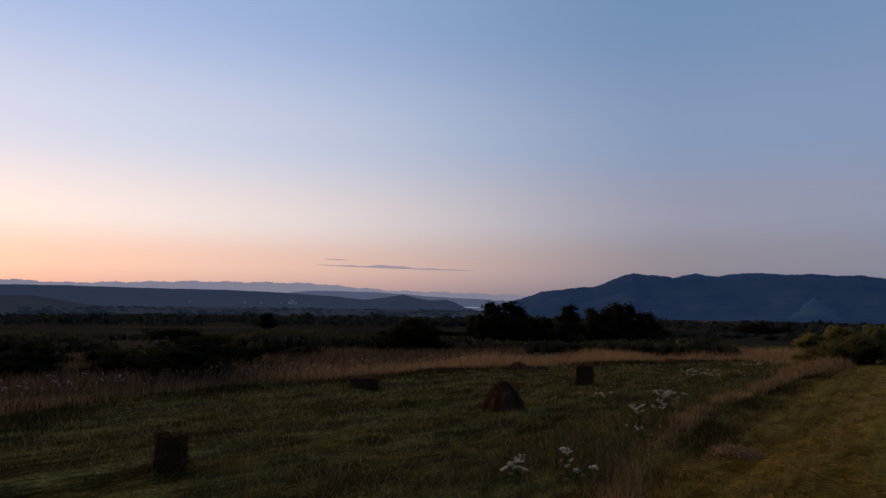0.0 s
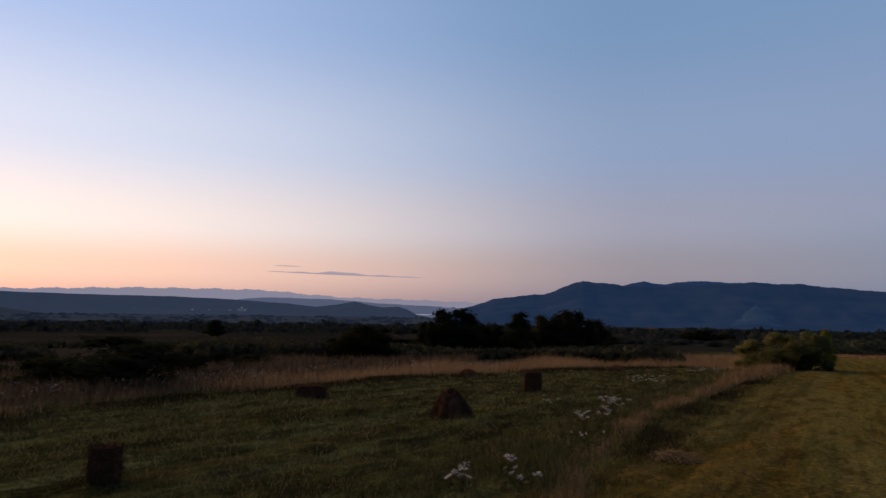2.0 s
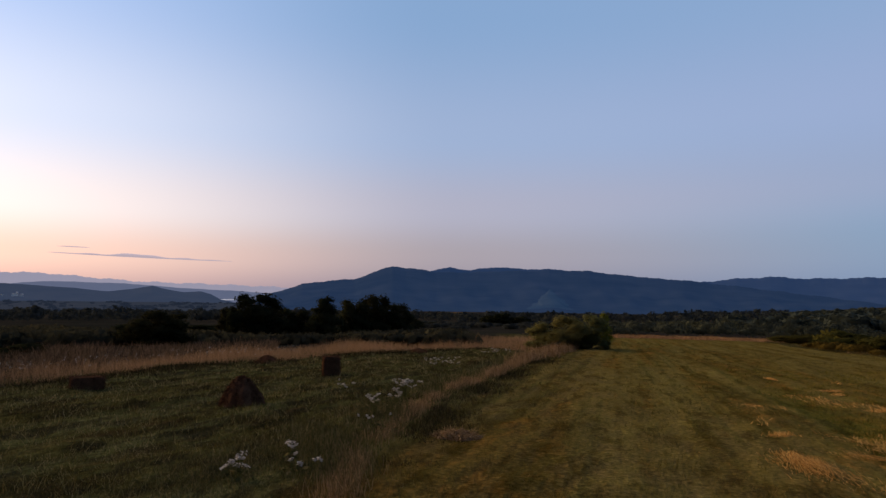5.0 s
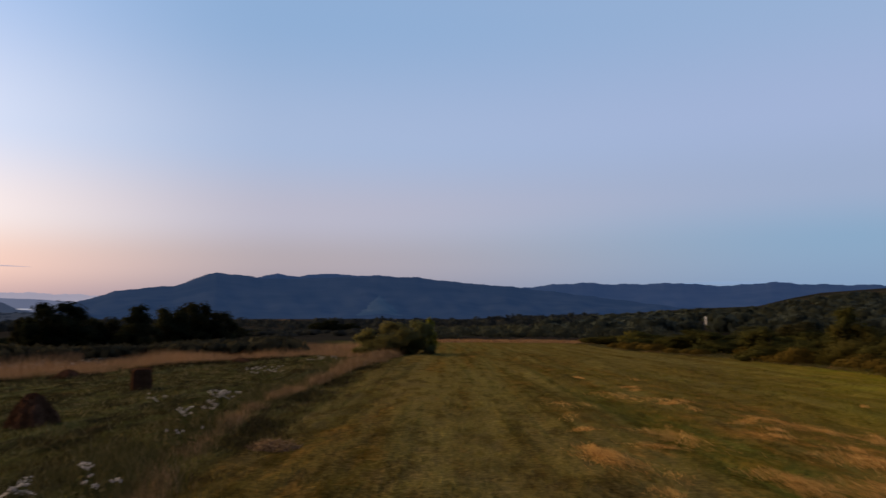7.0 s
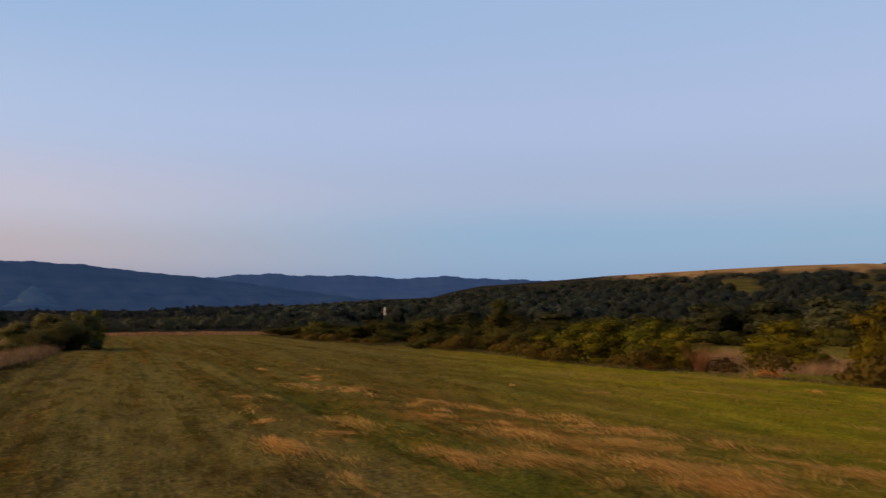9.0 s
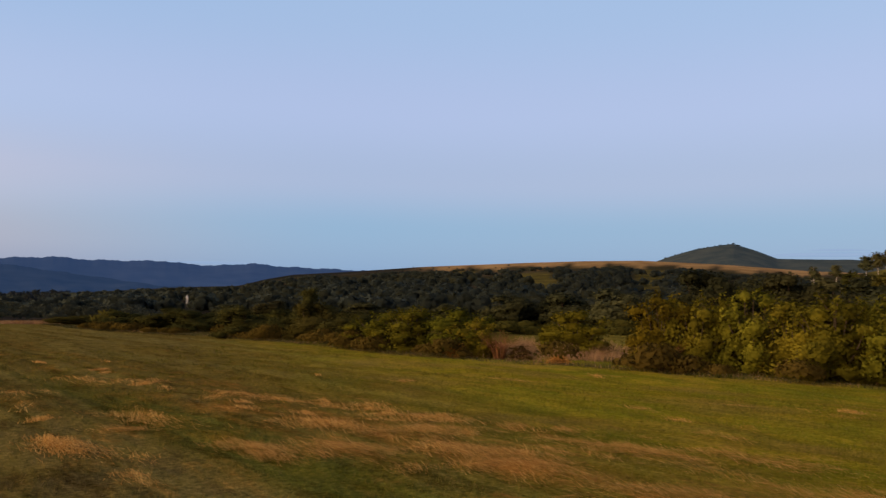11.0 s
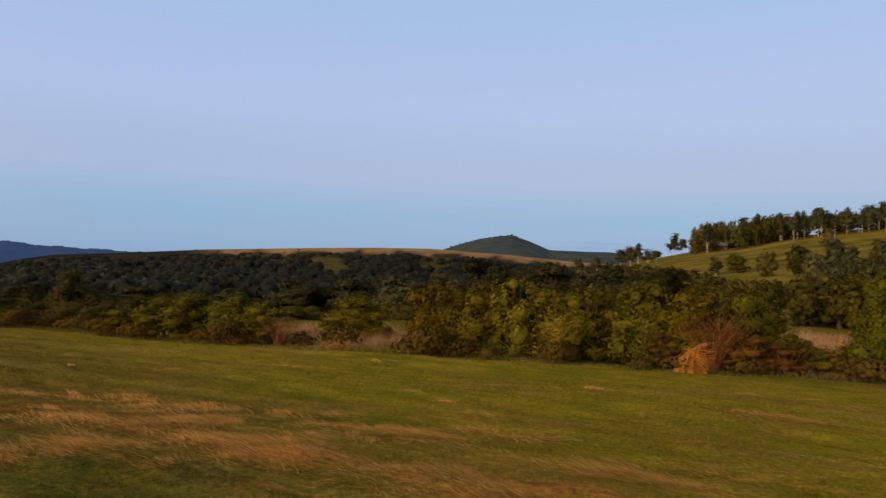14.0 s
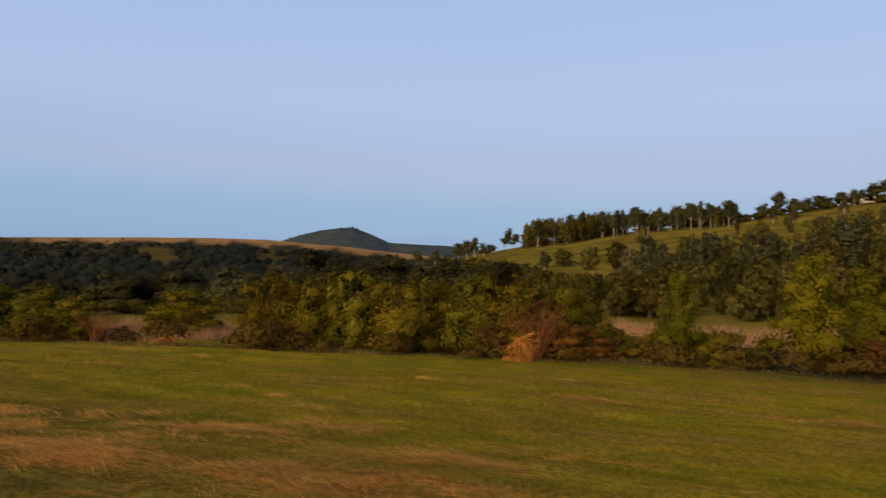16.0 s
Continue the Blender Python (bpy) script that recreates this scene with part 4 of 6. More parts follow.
for az, d, el, w, tone in HEDGE:
    (field_shrubs if az < 33 else lime_shrubs if tone else shrubs).plant(az, d, el, w * 1.25, label="dense green hedge shrub at the edge of the mown meadow", category="shrub", group="hedge shrubs")
LOW = [(80.8, 23.2, -3.1, 3.4), (82.6, 23.5, -3.7, 3.0), (84.8, 23.2, -3.4, 3.4), (87.0, 23.6, -3.5, 3.6), (89.2, 23.4, -3.0, 3.6), (91.2, 24, -4.1, 2.6), (97.5, 26, -3.0, 5.0), (100.5, 27, -1.6, 5.0)]
for az, d, el, w in LOW:
    shrubs.plant(az, d, el, w * 1.2, label="low bushy shrub at the edge of the mown meadow", category="shrub", group="low shrubs")
saplings.plant(86.4, 23.0, 1.05, 3.8, label="slim young tree with yellowish green leaves", category="tree")
saplings.plant(95.0, 24.6, 2.4, 5.4, label="leafy young tree, taller than the hedge", category="tree")
saplings.plant(98.5, 27, 1.7, 4.4, label="leafy young tree in the hedge", category="tree")
dull_saplings.plant(28.9, 40, -0.1, 3.0, label="slim young tree rising out of the hedge", category="tree")
# lone spreading bush at the end of the grass strip
for az, d, el, w in ((-5.2, 44, -1.85, 3.0), (-3.7, 44, -1.35, 3.4), (-2.0, 45, -1.25, 3.2)):
    olive_shrubs.plant(az, d, el, w * 1.15, label="olive green bush at the end of the grass strip", category="shrub", group="bush at the strip")
saplings.plant(-0.9, 47, -1.0, 1.4, label="thin young tree beside the bush", category="tree")

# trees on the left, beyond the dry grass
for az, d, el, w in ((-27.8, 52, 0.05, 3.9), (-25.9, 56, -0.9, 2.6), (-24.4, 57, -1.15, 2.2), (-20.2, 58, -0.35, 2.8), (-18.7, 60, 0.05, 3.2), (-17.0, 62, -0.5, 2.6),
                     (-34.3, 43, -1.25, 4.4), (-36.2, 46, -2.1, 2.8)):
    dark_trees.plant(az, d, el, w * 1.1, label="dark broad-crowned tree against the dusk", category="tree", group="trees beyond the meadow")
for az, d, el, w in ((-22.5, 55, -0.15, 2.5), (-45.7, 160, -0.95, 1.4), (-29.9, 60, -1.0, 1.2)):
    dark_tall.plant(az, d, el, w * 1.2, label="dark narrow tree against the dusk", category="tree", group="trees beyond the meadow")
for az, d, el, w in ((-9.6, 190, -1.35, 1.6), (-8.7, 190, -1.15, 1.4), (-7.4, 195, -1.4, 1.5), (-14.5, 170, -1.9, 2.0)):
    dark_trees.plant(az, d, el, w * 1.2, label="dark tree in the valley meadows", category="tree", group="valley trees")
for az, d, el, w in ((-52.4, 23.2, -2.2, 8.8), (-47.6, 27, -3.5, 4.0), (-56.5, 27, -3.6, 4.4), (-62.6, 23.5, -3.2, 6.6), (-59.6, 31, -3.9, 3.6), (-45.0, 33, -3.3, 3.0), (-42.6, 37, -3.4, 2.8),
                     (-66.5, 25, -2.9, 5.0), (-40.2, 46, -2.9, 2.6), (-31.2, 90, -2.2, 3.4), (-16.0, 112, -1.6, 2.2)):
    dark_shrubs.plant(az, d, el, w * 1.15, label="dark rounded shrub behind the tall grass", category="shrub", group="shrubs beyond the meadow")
saplings.plant(-38.4, 48, -3.05, 1.5, label="small pointed sapling in the tall grass", category="tree")
saplings.plant(-35.0, 44, -3.3, 1.3, label="small pointed sapling in the tall grass", category="tree")

# willows and other trees behind the hedge
for az, d, el, w in ((30.0, 120, -1.3, 3.0), (33.5, 115, -1.1, 3.6), (36.6, 110, -1.3, 3.4), (40.0, 105, -1.1, 3.6), (44.4, 95, -0.35, 4.2), (47.0, 100, -0.7, 3.2), (48.9, 95, -0.1, 4.0),
                     (52.4, 90, 0.25, 4.4), (56.0, 95, 0.1, 4.0), (58.9, 95, 1.75, 4.6), (61.8, 100, 1.2, 3.6), (64.7, 100, 1.6, 4.2), (67.2, 100, 1.25, 3.8), (69.8, 105, 1.3, 3.8),
                     (72.6, 110, 1.5, 4.0), (13.5, 130, -1.7, 2.6), (23.0, 125, -1.4, 2.6), (26.0, 120, -1.1, 3.0)):
    willows.plant(az, d, el, w * 1.15, label="round-crowned willow with pale and dark leaf clumps behind the hedge", category="tree", group="willows")
for az, d, el, w in ((77.85, 195, 2.7, 1.5), (79.9, 170, 2.95, 1.4), (82.0, 162, 3.35, 1.5), (82.8, 158, 2.5, 1.3), (83.75, 285, 4.45, 0.8), (87.2, 175, 3.9, 1.8), (86.2, 168, 2.6, 1.3),
                     (72.8, 150, 1.7, 2.2), (71.0, 160, 1.8, 2.4), (69.0, 165, 1.8, 2.2), (74.4, 140, 1.5, 2.0)):
    slope_trees.plant(az, d, el, w * 1.1, label="small round-headed tree on the hillside meadow", category="tree", group="hillside trees")
birches.plant(76.4, 165, 2.5, 1.1, label="slender pale-stemmed birch on the hillside meadow", category="tree", group="birches on the slope")
crest_r = np.random.default_rng(21)
# how high the trees of the slope reach, by heading
COVER_AZ, COVER_EL = (74, 76.4, 78, 80, 82, 84, 86, 87.4, 88.4, 89.6, 91, 95, 103), (1.5, 1.1, 0.9, 0.9, 1.2, 1.2, 1.5, 2.6, 4.2, 4.9, 5.1, 5.6, 6.4)
for k in range(330):
    az = 103 - 28.0 * crest_r.uniform() ** 1.25
    d = math.exp(crest_r.uniform(math.log(66), math.log(360 if az > 87.8 else 170)))
    hs, hc = heading(az)
    cap = 1.6 + d * math.tan(radians(np.interp(az, COVER_AZ, COVER_EL) - 1.2 * crest_r.uniform() ** 1.7)) - float(land(d * hs, d * hc))
    h = min(crest_r.uniform(2.4, 6.6) * (0.58 + 0.42 * min(1.0, d / 150)), cap)
    if h > 1.0:
        (slope_trees if d < 140 else far_trees).plant(az, d, height=h, width=h * crest_r.uniform(0.5, 0.95), label="small round-headed tree on the wooded hillside", category="tree", group="hillside trees")
for k in range(34):
    az, d = crest_r.uniform(82, 101), math.exp(crest_r.uniform(math.log(95), math.log(330)))
    d = d if az > 88 else min(d, crest_r.uniform(95, 135))
    h = crest_r.uniform(5.0, 8.0)
    birches.plant(az, d, height=h, width=h * crest_r.uniform(0.4, 0.65), label="pale-stemmed birch among the trees of the slope", category="tree", group="birches on the slope")
# the close row on the crest: heading and elevation of its top
ROW_AZ, ROW_EL = (74.8, 75.6, 77.5, 80.4, 82.1, 83.4, 85.8, 87.7, 89.0, 90.1, 90.7), (4.7, 5.0, 5.33, 5.8, 5.85, 6.12, 6.08, 6.6, 6.3, 6.65, 6.2)
for az in np.arange(75.0, 81.4, 0.36):
    d = 366 + crest_r.uniform(-6, 6)
    slope_trees.plant(az + crest_r.uniform(-0.1, 0.1), d, np.interp(az, ROW_AZ, ROW_EL) - crest_r.uniform(0.1, 0.7), crest_r.uniform(0.6, 1.0),
                      label="bushy tree in the close row on the crest", category="tree", group="hillside trees")
# birches along the crest of the hillside
for az in 74.8 + np.cumsum(crest_r.uniform(0.08, 0.34, 76)):
    d = 362 + crest_r.uniform(-16, 20)
    top, wide = np.interp(az, ROW_AZ, ROW_EL) - 0.75 * crest_r.uniform() ** 1.6, crest_r.uniform(0.55, 1.05)
    if crest_r.uniform() < np.interp(az, (75, 79, 82), (0.85, 0.6, 0.1)):
        far_trees.plant(az, d, top, wide * 1.2, label="bushy tree in the close row on the crest", category="tree", group="hillside trees")
    else:
        birches.plant(az, d, top, wide, label="pale-stemmed birch on the crest of the hill", category="tree", group="birches on the crest")
for az, el, w in ((73.5, 4.25, 0.9), (74.1, 3.8, 0.7), (92.2, 6.35, 0.8), (92.6, 6.0, 0.6), (93.25, 7.2, 0.9), (94.3, 6.65, 1.2), (95.0, 6.7, 1.2), (95.9, 6.85, 1.1), (96.4, 6.7, 0.9), (97.2, 7.05, 0.9), (98.0, 7.25, 0.6), (98.4, 7.2, 0.6),
                  (99.2, 7.6, 1.4), (100.0, 7.8, 1.4), (100.8, 7.6, 1.2)):
    birches.plant(az, 368, el, w * 1.15, label="lone birch standing on the bare crest", category="tree", group="birches on the crest")
for az, el in ((69.6, 2.9), (70.3, 3.2), (70.9, 3.4), (71.6, 3.0), (72.2, 2.9), (66.4, 2.2), (67.8, 2.3)):
    birches.plant(az, 330, el, 1.0, label="slim birch beside the crest", category="tree", group="birches on the crest")


def woodland(name, spots, mat, label, per=46, seed=3, dense=True):
    """Far woods: many small uneven crowns in one mesh. Spots are x, y, width and height."""
    r = np.random.default_rng(seed)
    S = np.array(spots)
    n = len(S)
    dirs = r.normal(size=(n, per, 3))
    dirs /= np.linalg.norm(dirs, axis=2, keepdims=True)
    dirs[:, :, 2] = np.abs(dirs[:, :, 2]) - 0.35
    rad = r.uniform(0.62, 1.08, (n, per, 1))
    half = np.stack([S[:, 2] / 2, S[:, 2] / 2, S[:, 3] / 2], 1)[:, None, :]
    foot = S[:, 4] if S.shape[1] > 4 else land(S[:, 0], S[:, 1])
    base = np.stack([S[:, 0], S[:, 1], foot + S[:, 3] * 0.45], 1)[:, None, :]
    P = (base + dirs * rad * half).reshape(-1, 3)
    size = np.repeat(S[:, 2] * 0.80 / math.sqrt(per), per)[:, None]
    V, F, N = leaf_quads(P, dirs.reshape(-1, 3), size, r)
    if dense:
        CV, CF, CN = cores(base[:, 0, :], half[:, 0, :] * 0.62, r, 0.25)
        CV[:, 2] = np.maximum(CV[:, 2], np.repeat(foot, len(BALL_V)) - 0.05)
        V, F, N = np.vstack([V, CV]), np.vstack([F, CF + len(V)]), np.vstack([N, CN])
    ob = mesh_part(name, quick_mesh(name, V, F, normals=N), mat)
    tagged(ob, label, "woodland", kind="stuff")


def scatter(az0, az1, d0, d1, count, keep, seed, w=(4, 9), top=None):
    """Spots for far crowns; top: the elevation that crowns stay under, by heading."""
    r = np.random.default_rng(seed)
    out = []
    while len(out) < count:
        az, d = r.uniform(az0, az1), math.exp(r.uniform(math.log(d0), math.log(d1)))
        if keep(az, d, r):
            s, c = heading(az)
            q = r.uniform(*w) * (0.75 + 0.5 * min(d / 900, 1.5))
            h = q * r.uniform(0.6, 1.0)
            if top:
                cap = 1.6 + d * math.tan(radians(np.interp(az, *top))) - float(land(d * s, d * c))
                h = min(h, cap * r.uniform(0.35, 1.0))
            if h > 0.5:
                out.append((d * s, d * c, q, h))
    return out


def clumpy(az, d, r):
    v = math.sin(az * 0.9 + 3 * math.log(d)) + math.sin(az * 0.37 - 5 * math.log(d) + 1) + 0.6 * math.sin(az * 2.3 + 9 * math.log(d))
    return v > r.uniform(-1.2, 0.9)


def left_scrub(az, d, r):
    open_field = (-64 < az < -57 and 62 < d < 84) or (-41 < az < -36 and 70 < d < 120)
    behind_bush = -57 < az < -47 and d < 75
    return not open_field and not behind_bush and clumpy(az, d, r)


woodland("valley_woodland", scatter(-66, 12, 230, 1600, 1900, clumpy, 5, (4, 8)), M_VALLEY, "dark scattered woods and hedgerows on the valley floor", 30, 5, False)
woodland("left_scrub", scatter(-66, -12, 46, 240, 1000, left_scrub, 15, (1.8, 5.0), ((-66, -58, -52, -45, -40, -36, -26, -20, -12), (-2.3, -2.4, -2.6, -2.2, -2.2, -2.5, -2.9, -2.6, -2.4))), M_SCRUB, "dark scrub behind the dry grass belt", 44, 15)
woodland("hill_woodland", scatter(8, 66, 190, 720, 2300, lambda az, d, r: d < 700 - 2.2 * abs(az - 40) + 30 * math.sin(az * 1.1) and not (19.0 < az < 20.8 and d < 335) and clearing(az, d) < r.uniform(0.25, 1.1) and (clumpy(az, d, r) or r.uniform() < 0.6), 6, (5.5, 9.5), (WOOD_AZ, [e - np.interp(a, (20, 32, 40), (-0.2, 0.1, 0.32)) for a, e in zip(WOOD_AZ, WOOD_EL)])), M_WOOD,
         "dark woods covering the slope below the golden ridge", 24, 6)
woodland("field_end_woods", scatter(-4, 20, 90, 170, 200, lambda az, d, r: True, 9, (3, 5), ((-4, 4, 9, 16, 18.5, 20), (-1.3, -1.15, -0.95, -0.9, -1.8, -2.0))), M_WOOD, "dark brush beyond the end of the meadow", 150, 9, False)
woodland("crest_scrub", scatter(75, 101, 362, 378, 260, lambda az, d, r: az < 81.5 or 86 < az < 91 or r.uniform() < 0.25, 16, (3.4, 6.4)), M_BIRCH, "low scrub under the trees on the crest", 60, 16)
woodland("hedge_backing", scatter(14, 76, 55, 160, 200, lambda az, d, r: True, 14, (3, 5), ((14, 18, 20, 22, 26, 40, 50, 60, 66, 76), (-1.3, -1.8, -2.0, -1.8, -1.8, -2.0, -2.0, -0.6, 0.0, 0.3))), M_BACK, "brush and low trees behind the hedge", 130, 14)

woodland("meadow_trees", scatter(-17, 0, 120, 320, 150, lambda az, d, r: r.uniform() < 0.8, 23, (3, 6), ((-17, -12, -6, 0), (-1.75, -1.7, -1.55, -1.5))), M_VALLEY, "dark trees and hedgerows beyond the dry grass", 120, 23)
br = np.random.default_rng(29)
BRAMBLES = []
for k in range(150):
    y = br.uniform(-6, 60)
    x = float(np.interp(y, HEDGE_Y, HEDGE_X)) + abs(br.normal(0.3, 0.5))
    az = math.degrees(math.atan2(x, y))
    if not (43.5 < az < 53.5 and br.uniform() < 0.8) and math.sin(y * 1.3) + math.sin(y * 0.47 + 2) + br.normal(0, 0.7) > -0.5:
        w = br.uniform(0.7, 1.7)
        BRAMBLES.append((x, y, w, w * br.uniform(0.35, 0.7)))
woodland("brambles", BRAMBLES, M_BRAMBLE, "brownish brambles and withered weeds along the foot of the hedge", 240, 29, False)
woodland("ridge_trees", scatter(33, 45, 690, 800, 16, lambda az, d, r: True, 8, (1.4, 2.8)), M_WOOD, "few small trees along the golden ridge", 60, 8)
hr = np.random.default_rng(77)
PLAIN_TREES = []
for k in range(900):
    az, t = hr.uniform(-67, -27.5), hr.uniform(0.0, 0.97) ** 1.3
    d = 1450 + 1850 * t
    if clumpy(az * 1.4, d, hr):
        hs, hc = heading(az)
        top = 1.6 + 3300 * math.tan(radians(np.interp(az, PLAIN_AZ, PLAIN_EL)))
        PLAIN_TREES.append((d * hs, d * hc, hr.uniform(8, 26), hr.uniform(4, 8), -31.5 + (top + 31.5) * t ** 1.15 - 1.0))
woodland("plain_woodland", PLAIN_TREES, M_PLAINWOOD, "tiny far hedgerows and copses on the plain", 26, 19, False)
HILL_TREES = []
for az in list(hr.uniform(58.2, 61.6, 16)) + [56.4, 57.1, 57.6]:
    el = np.interp(az, (54, 55.6, 56.8, 58.5, 60.0, 61.2, 62.5), (2.2, 2.5, 2.95, 3.45, 3.72, 3.86, 3.44))
    hs, hc = heading(az)
    HILL_TREES.append((2095 * hs, 2095 * hc, hr.uniform(4, 8), hr.uniform(3, 6), 1.6 + 2095 * math.tan(radians(el)) - 2))
woodland("far_hill_trees", HILL_TREES, M_WOOD, "few small trees along the top of the far hill", 50, 18)

# ---------- grasses ----------


def blades(name, x, y, tall, wide, mat, label, lean=0.35, seed=1, bent=True):
    """Blades of grass: each a bent, tapering strip of one quad and one triangle-like quad."""
    r = np.random.default_rng(seed)
    n = len(x)
    z = land(x, y) - 0.01
    w = r.uniform(0, 2 * math.pi, n)
    side = np.stack([np.cos(w), np.sin(w), np.zeros(n)], 1)
    v = r.uniform(0, 2 * math.pi, n)
    bend = np.stack([np.cos(v), np.sin(v), np.zeros(n)], 1) * (tall * r.uniform(0.05, lean * 2, n))[:, None]
    P = np.stack([x, y, z], 1)
    up = np.zeros((n, 3))
    up[:, 2] = tall
    a = side * (wide / 2)[:, None]
    mid = P + up * 0.6 + bend * 0.35
    top = P + up + bend
    if not bent:
        V = np.stack([P - a, P + a, top + a * 0.2, top - a * 0.2], 1).reshape(-1, 3)
        ob = mesh_part(name, quick_mesh(name, V, np.arange(4 * n).reshape(-1, 4)), mat)
        return tagged(ob, label, "grass", kind="stuff")
    V = np.stack([P - a, P + a, mid + a * 0.8, mid - a * 0.8, top + a * 0.15, top - a * 0.15], 1).reshape(-1, 3)
    k = np.arange(n)[:, None] * 6
    F = np.concatenate([k + np.array([[0, 1, 2, 3]]), k + np.array([[3, 2, 4, 5]])], 1).reshape(-1, 4)
    ob = mesh_part(name, quick_mesh(name, V, F), mat)
    tagged(ob, label, "grass", kind="stuff")
    return ob


EDGE_Y = (0, 6.6, 8.4, 13.2, 17.8, 22, 26, 30.7, 36.7, 40.1, 60)
EDGE_X = (-12.5, -13.1, -14.0, -15.0, -13.9, -14.1, -13.0, -11.7, -10.1, -7.8, -5.5)
STRIP_Y = (3, 6.6, 8.6, 10.9, 15.4, 19.9, 28.4, 36, 46)
STRIP_X = (-1.9, -2.35, -2.85, -3.1, -3.5, -3.5, -3.3, -2.8, -2.2)


def edge_x(y):
    return np.interp(y, EDGE_Y, EDGE_X)


def strip_x(y):
    return np.interp(y, STRIP_Y, STRIP_X)


def hedge_x(y):
    return np.interp(y, HEDGE_Y, HEDGE_X)


def polar(n, d0, d1, seed, az0=-68, az1=104, power=1.0):
    r = np.random.default_rng(seed)
    a = np.radians(r.uniform(az0, az1, n))
    d = d0 * (d1 / d0) ** (r.uniform(0, 1, n) ** power)
    return d * np.sin(a), d * np.cos(a), d, r


def belt_depth(az):
    return np.interp(az, BELT_AZ, BELT_D)


def mown_grass():
    x, y, d, r = polar(210000, 4.2, 60, 31)
    ok = (x > edge_x(y) - 0.3) & (x < hedge_x(y) + 0.3) & ~((y > 41) & (x < -7))
    ok &= np.sin(x * 1.9 + np.sin(y * 0.7)) + np.sin(y * 1.3 + x) + r.normal(0, 1.0, len(x)) > -1.1
    x, y, d = x[ok], y[ok], d[ok]
    r = np.random.default_rng(32)
    swath = np.where(x < -3, smooth01((np.sin(x * 4.7 + 0.8 * np.sin(y * 0.33)) - 0.35) / 0.4), smooth01((np.sin(x * 3.3 + 0.5 * np.sin(y * 0.4)) - 0.5) / 0.4))
    tuft = smooth01((np.sin(x * 5.1 + y * 2.3 + 2 * np.sin(y * 0.9)) + np.sin(y * 3.7 - x * 1.9) + np.sin(x * 9.7 + y * 7.1) - 0.7) / 0.8)
    tall = r.uniform(0.02, 0.06, len(x)) * (1 + 0.5 * swath + 1.3 * tuft) * np.where(x > -2, 0.7, 1.0)
    wide = np.maximum(0.005, d * 0.0008) * r.uniform(0.7, 1.4, len(x))
    blades("mown_grass", x, y, tall, wide, M_MOWN, "short mown grass, green with straw-coloured stubble", 0.5, 33, False)


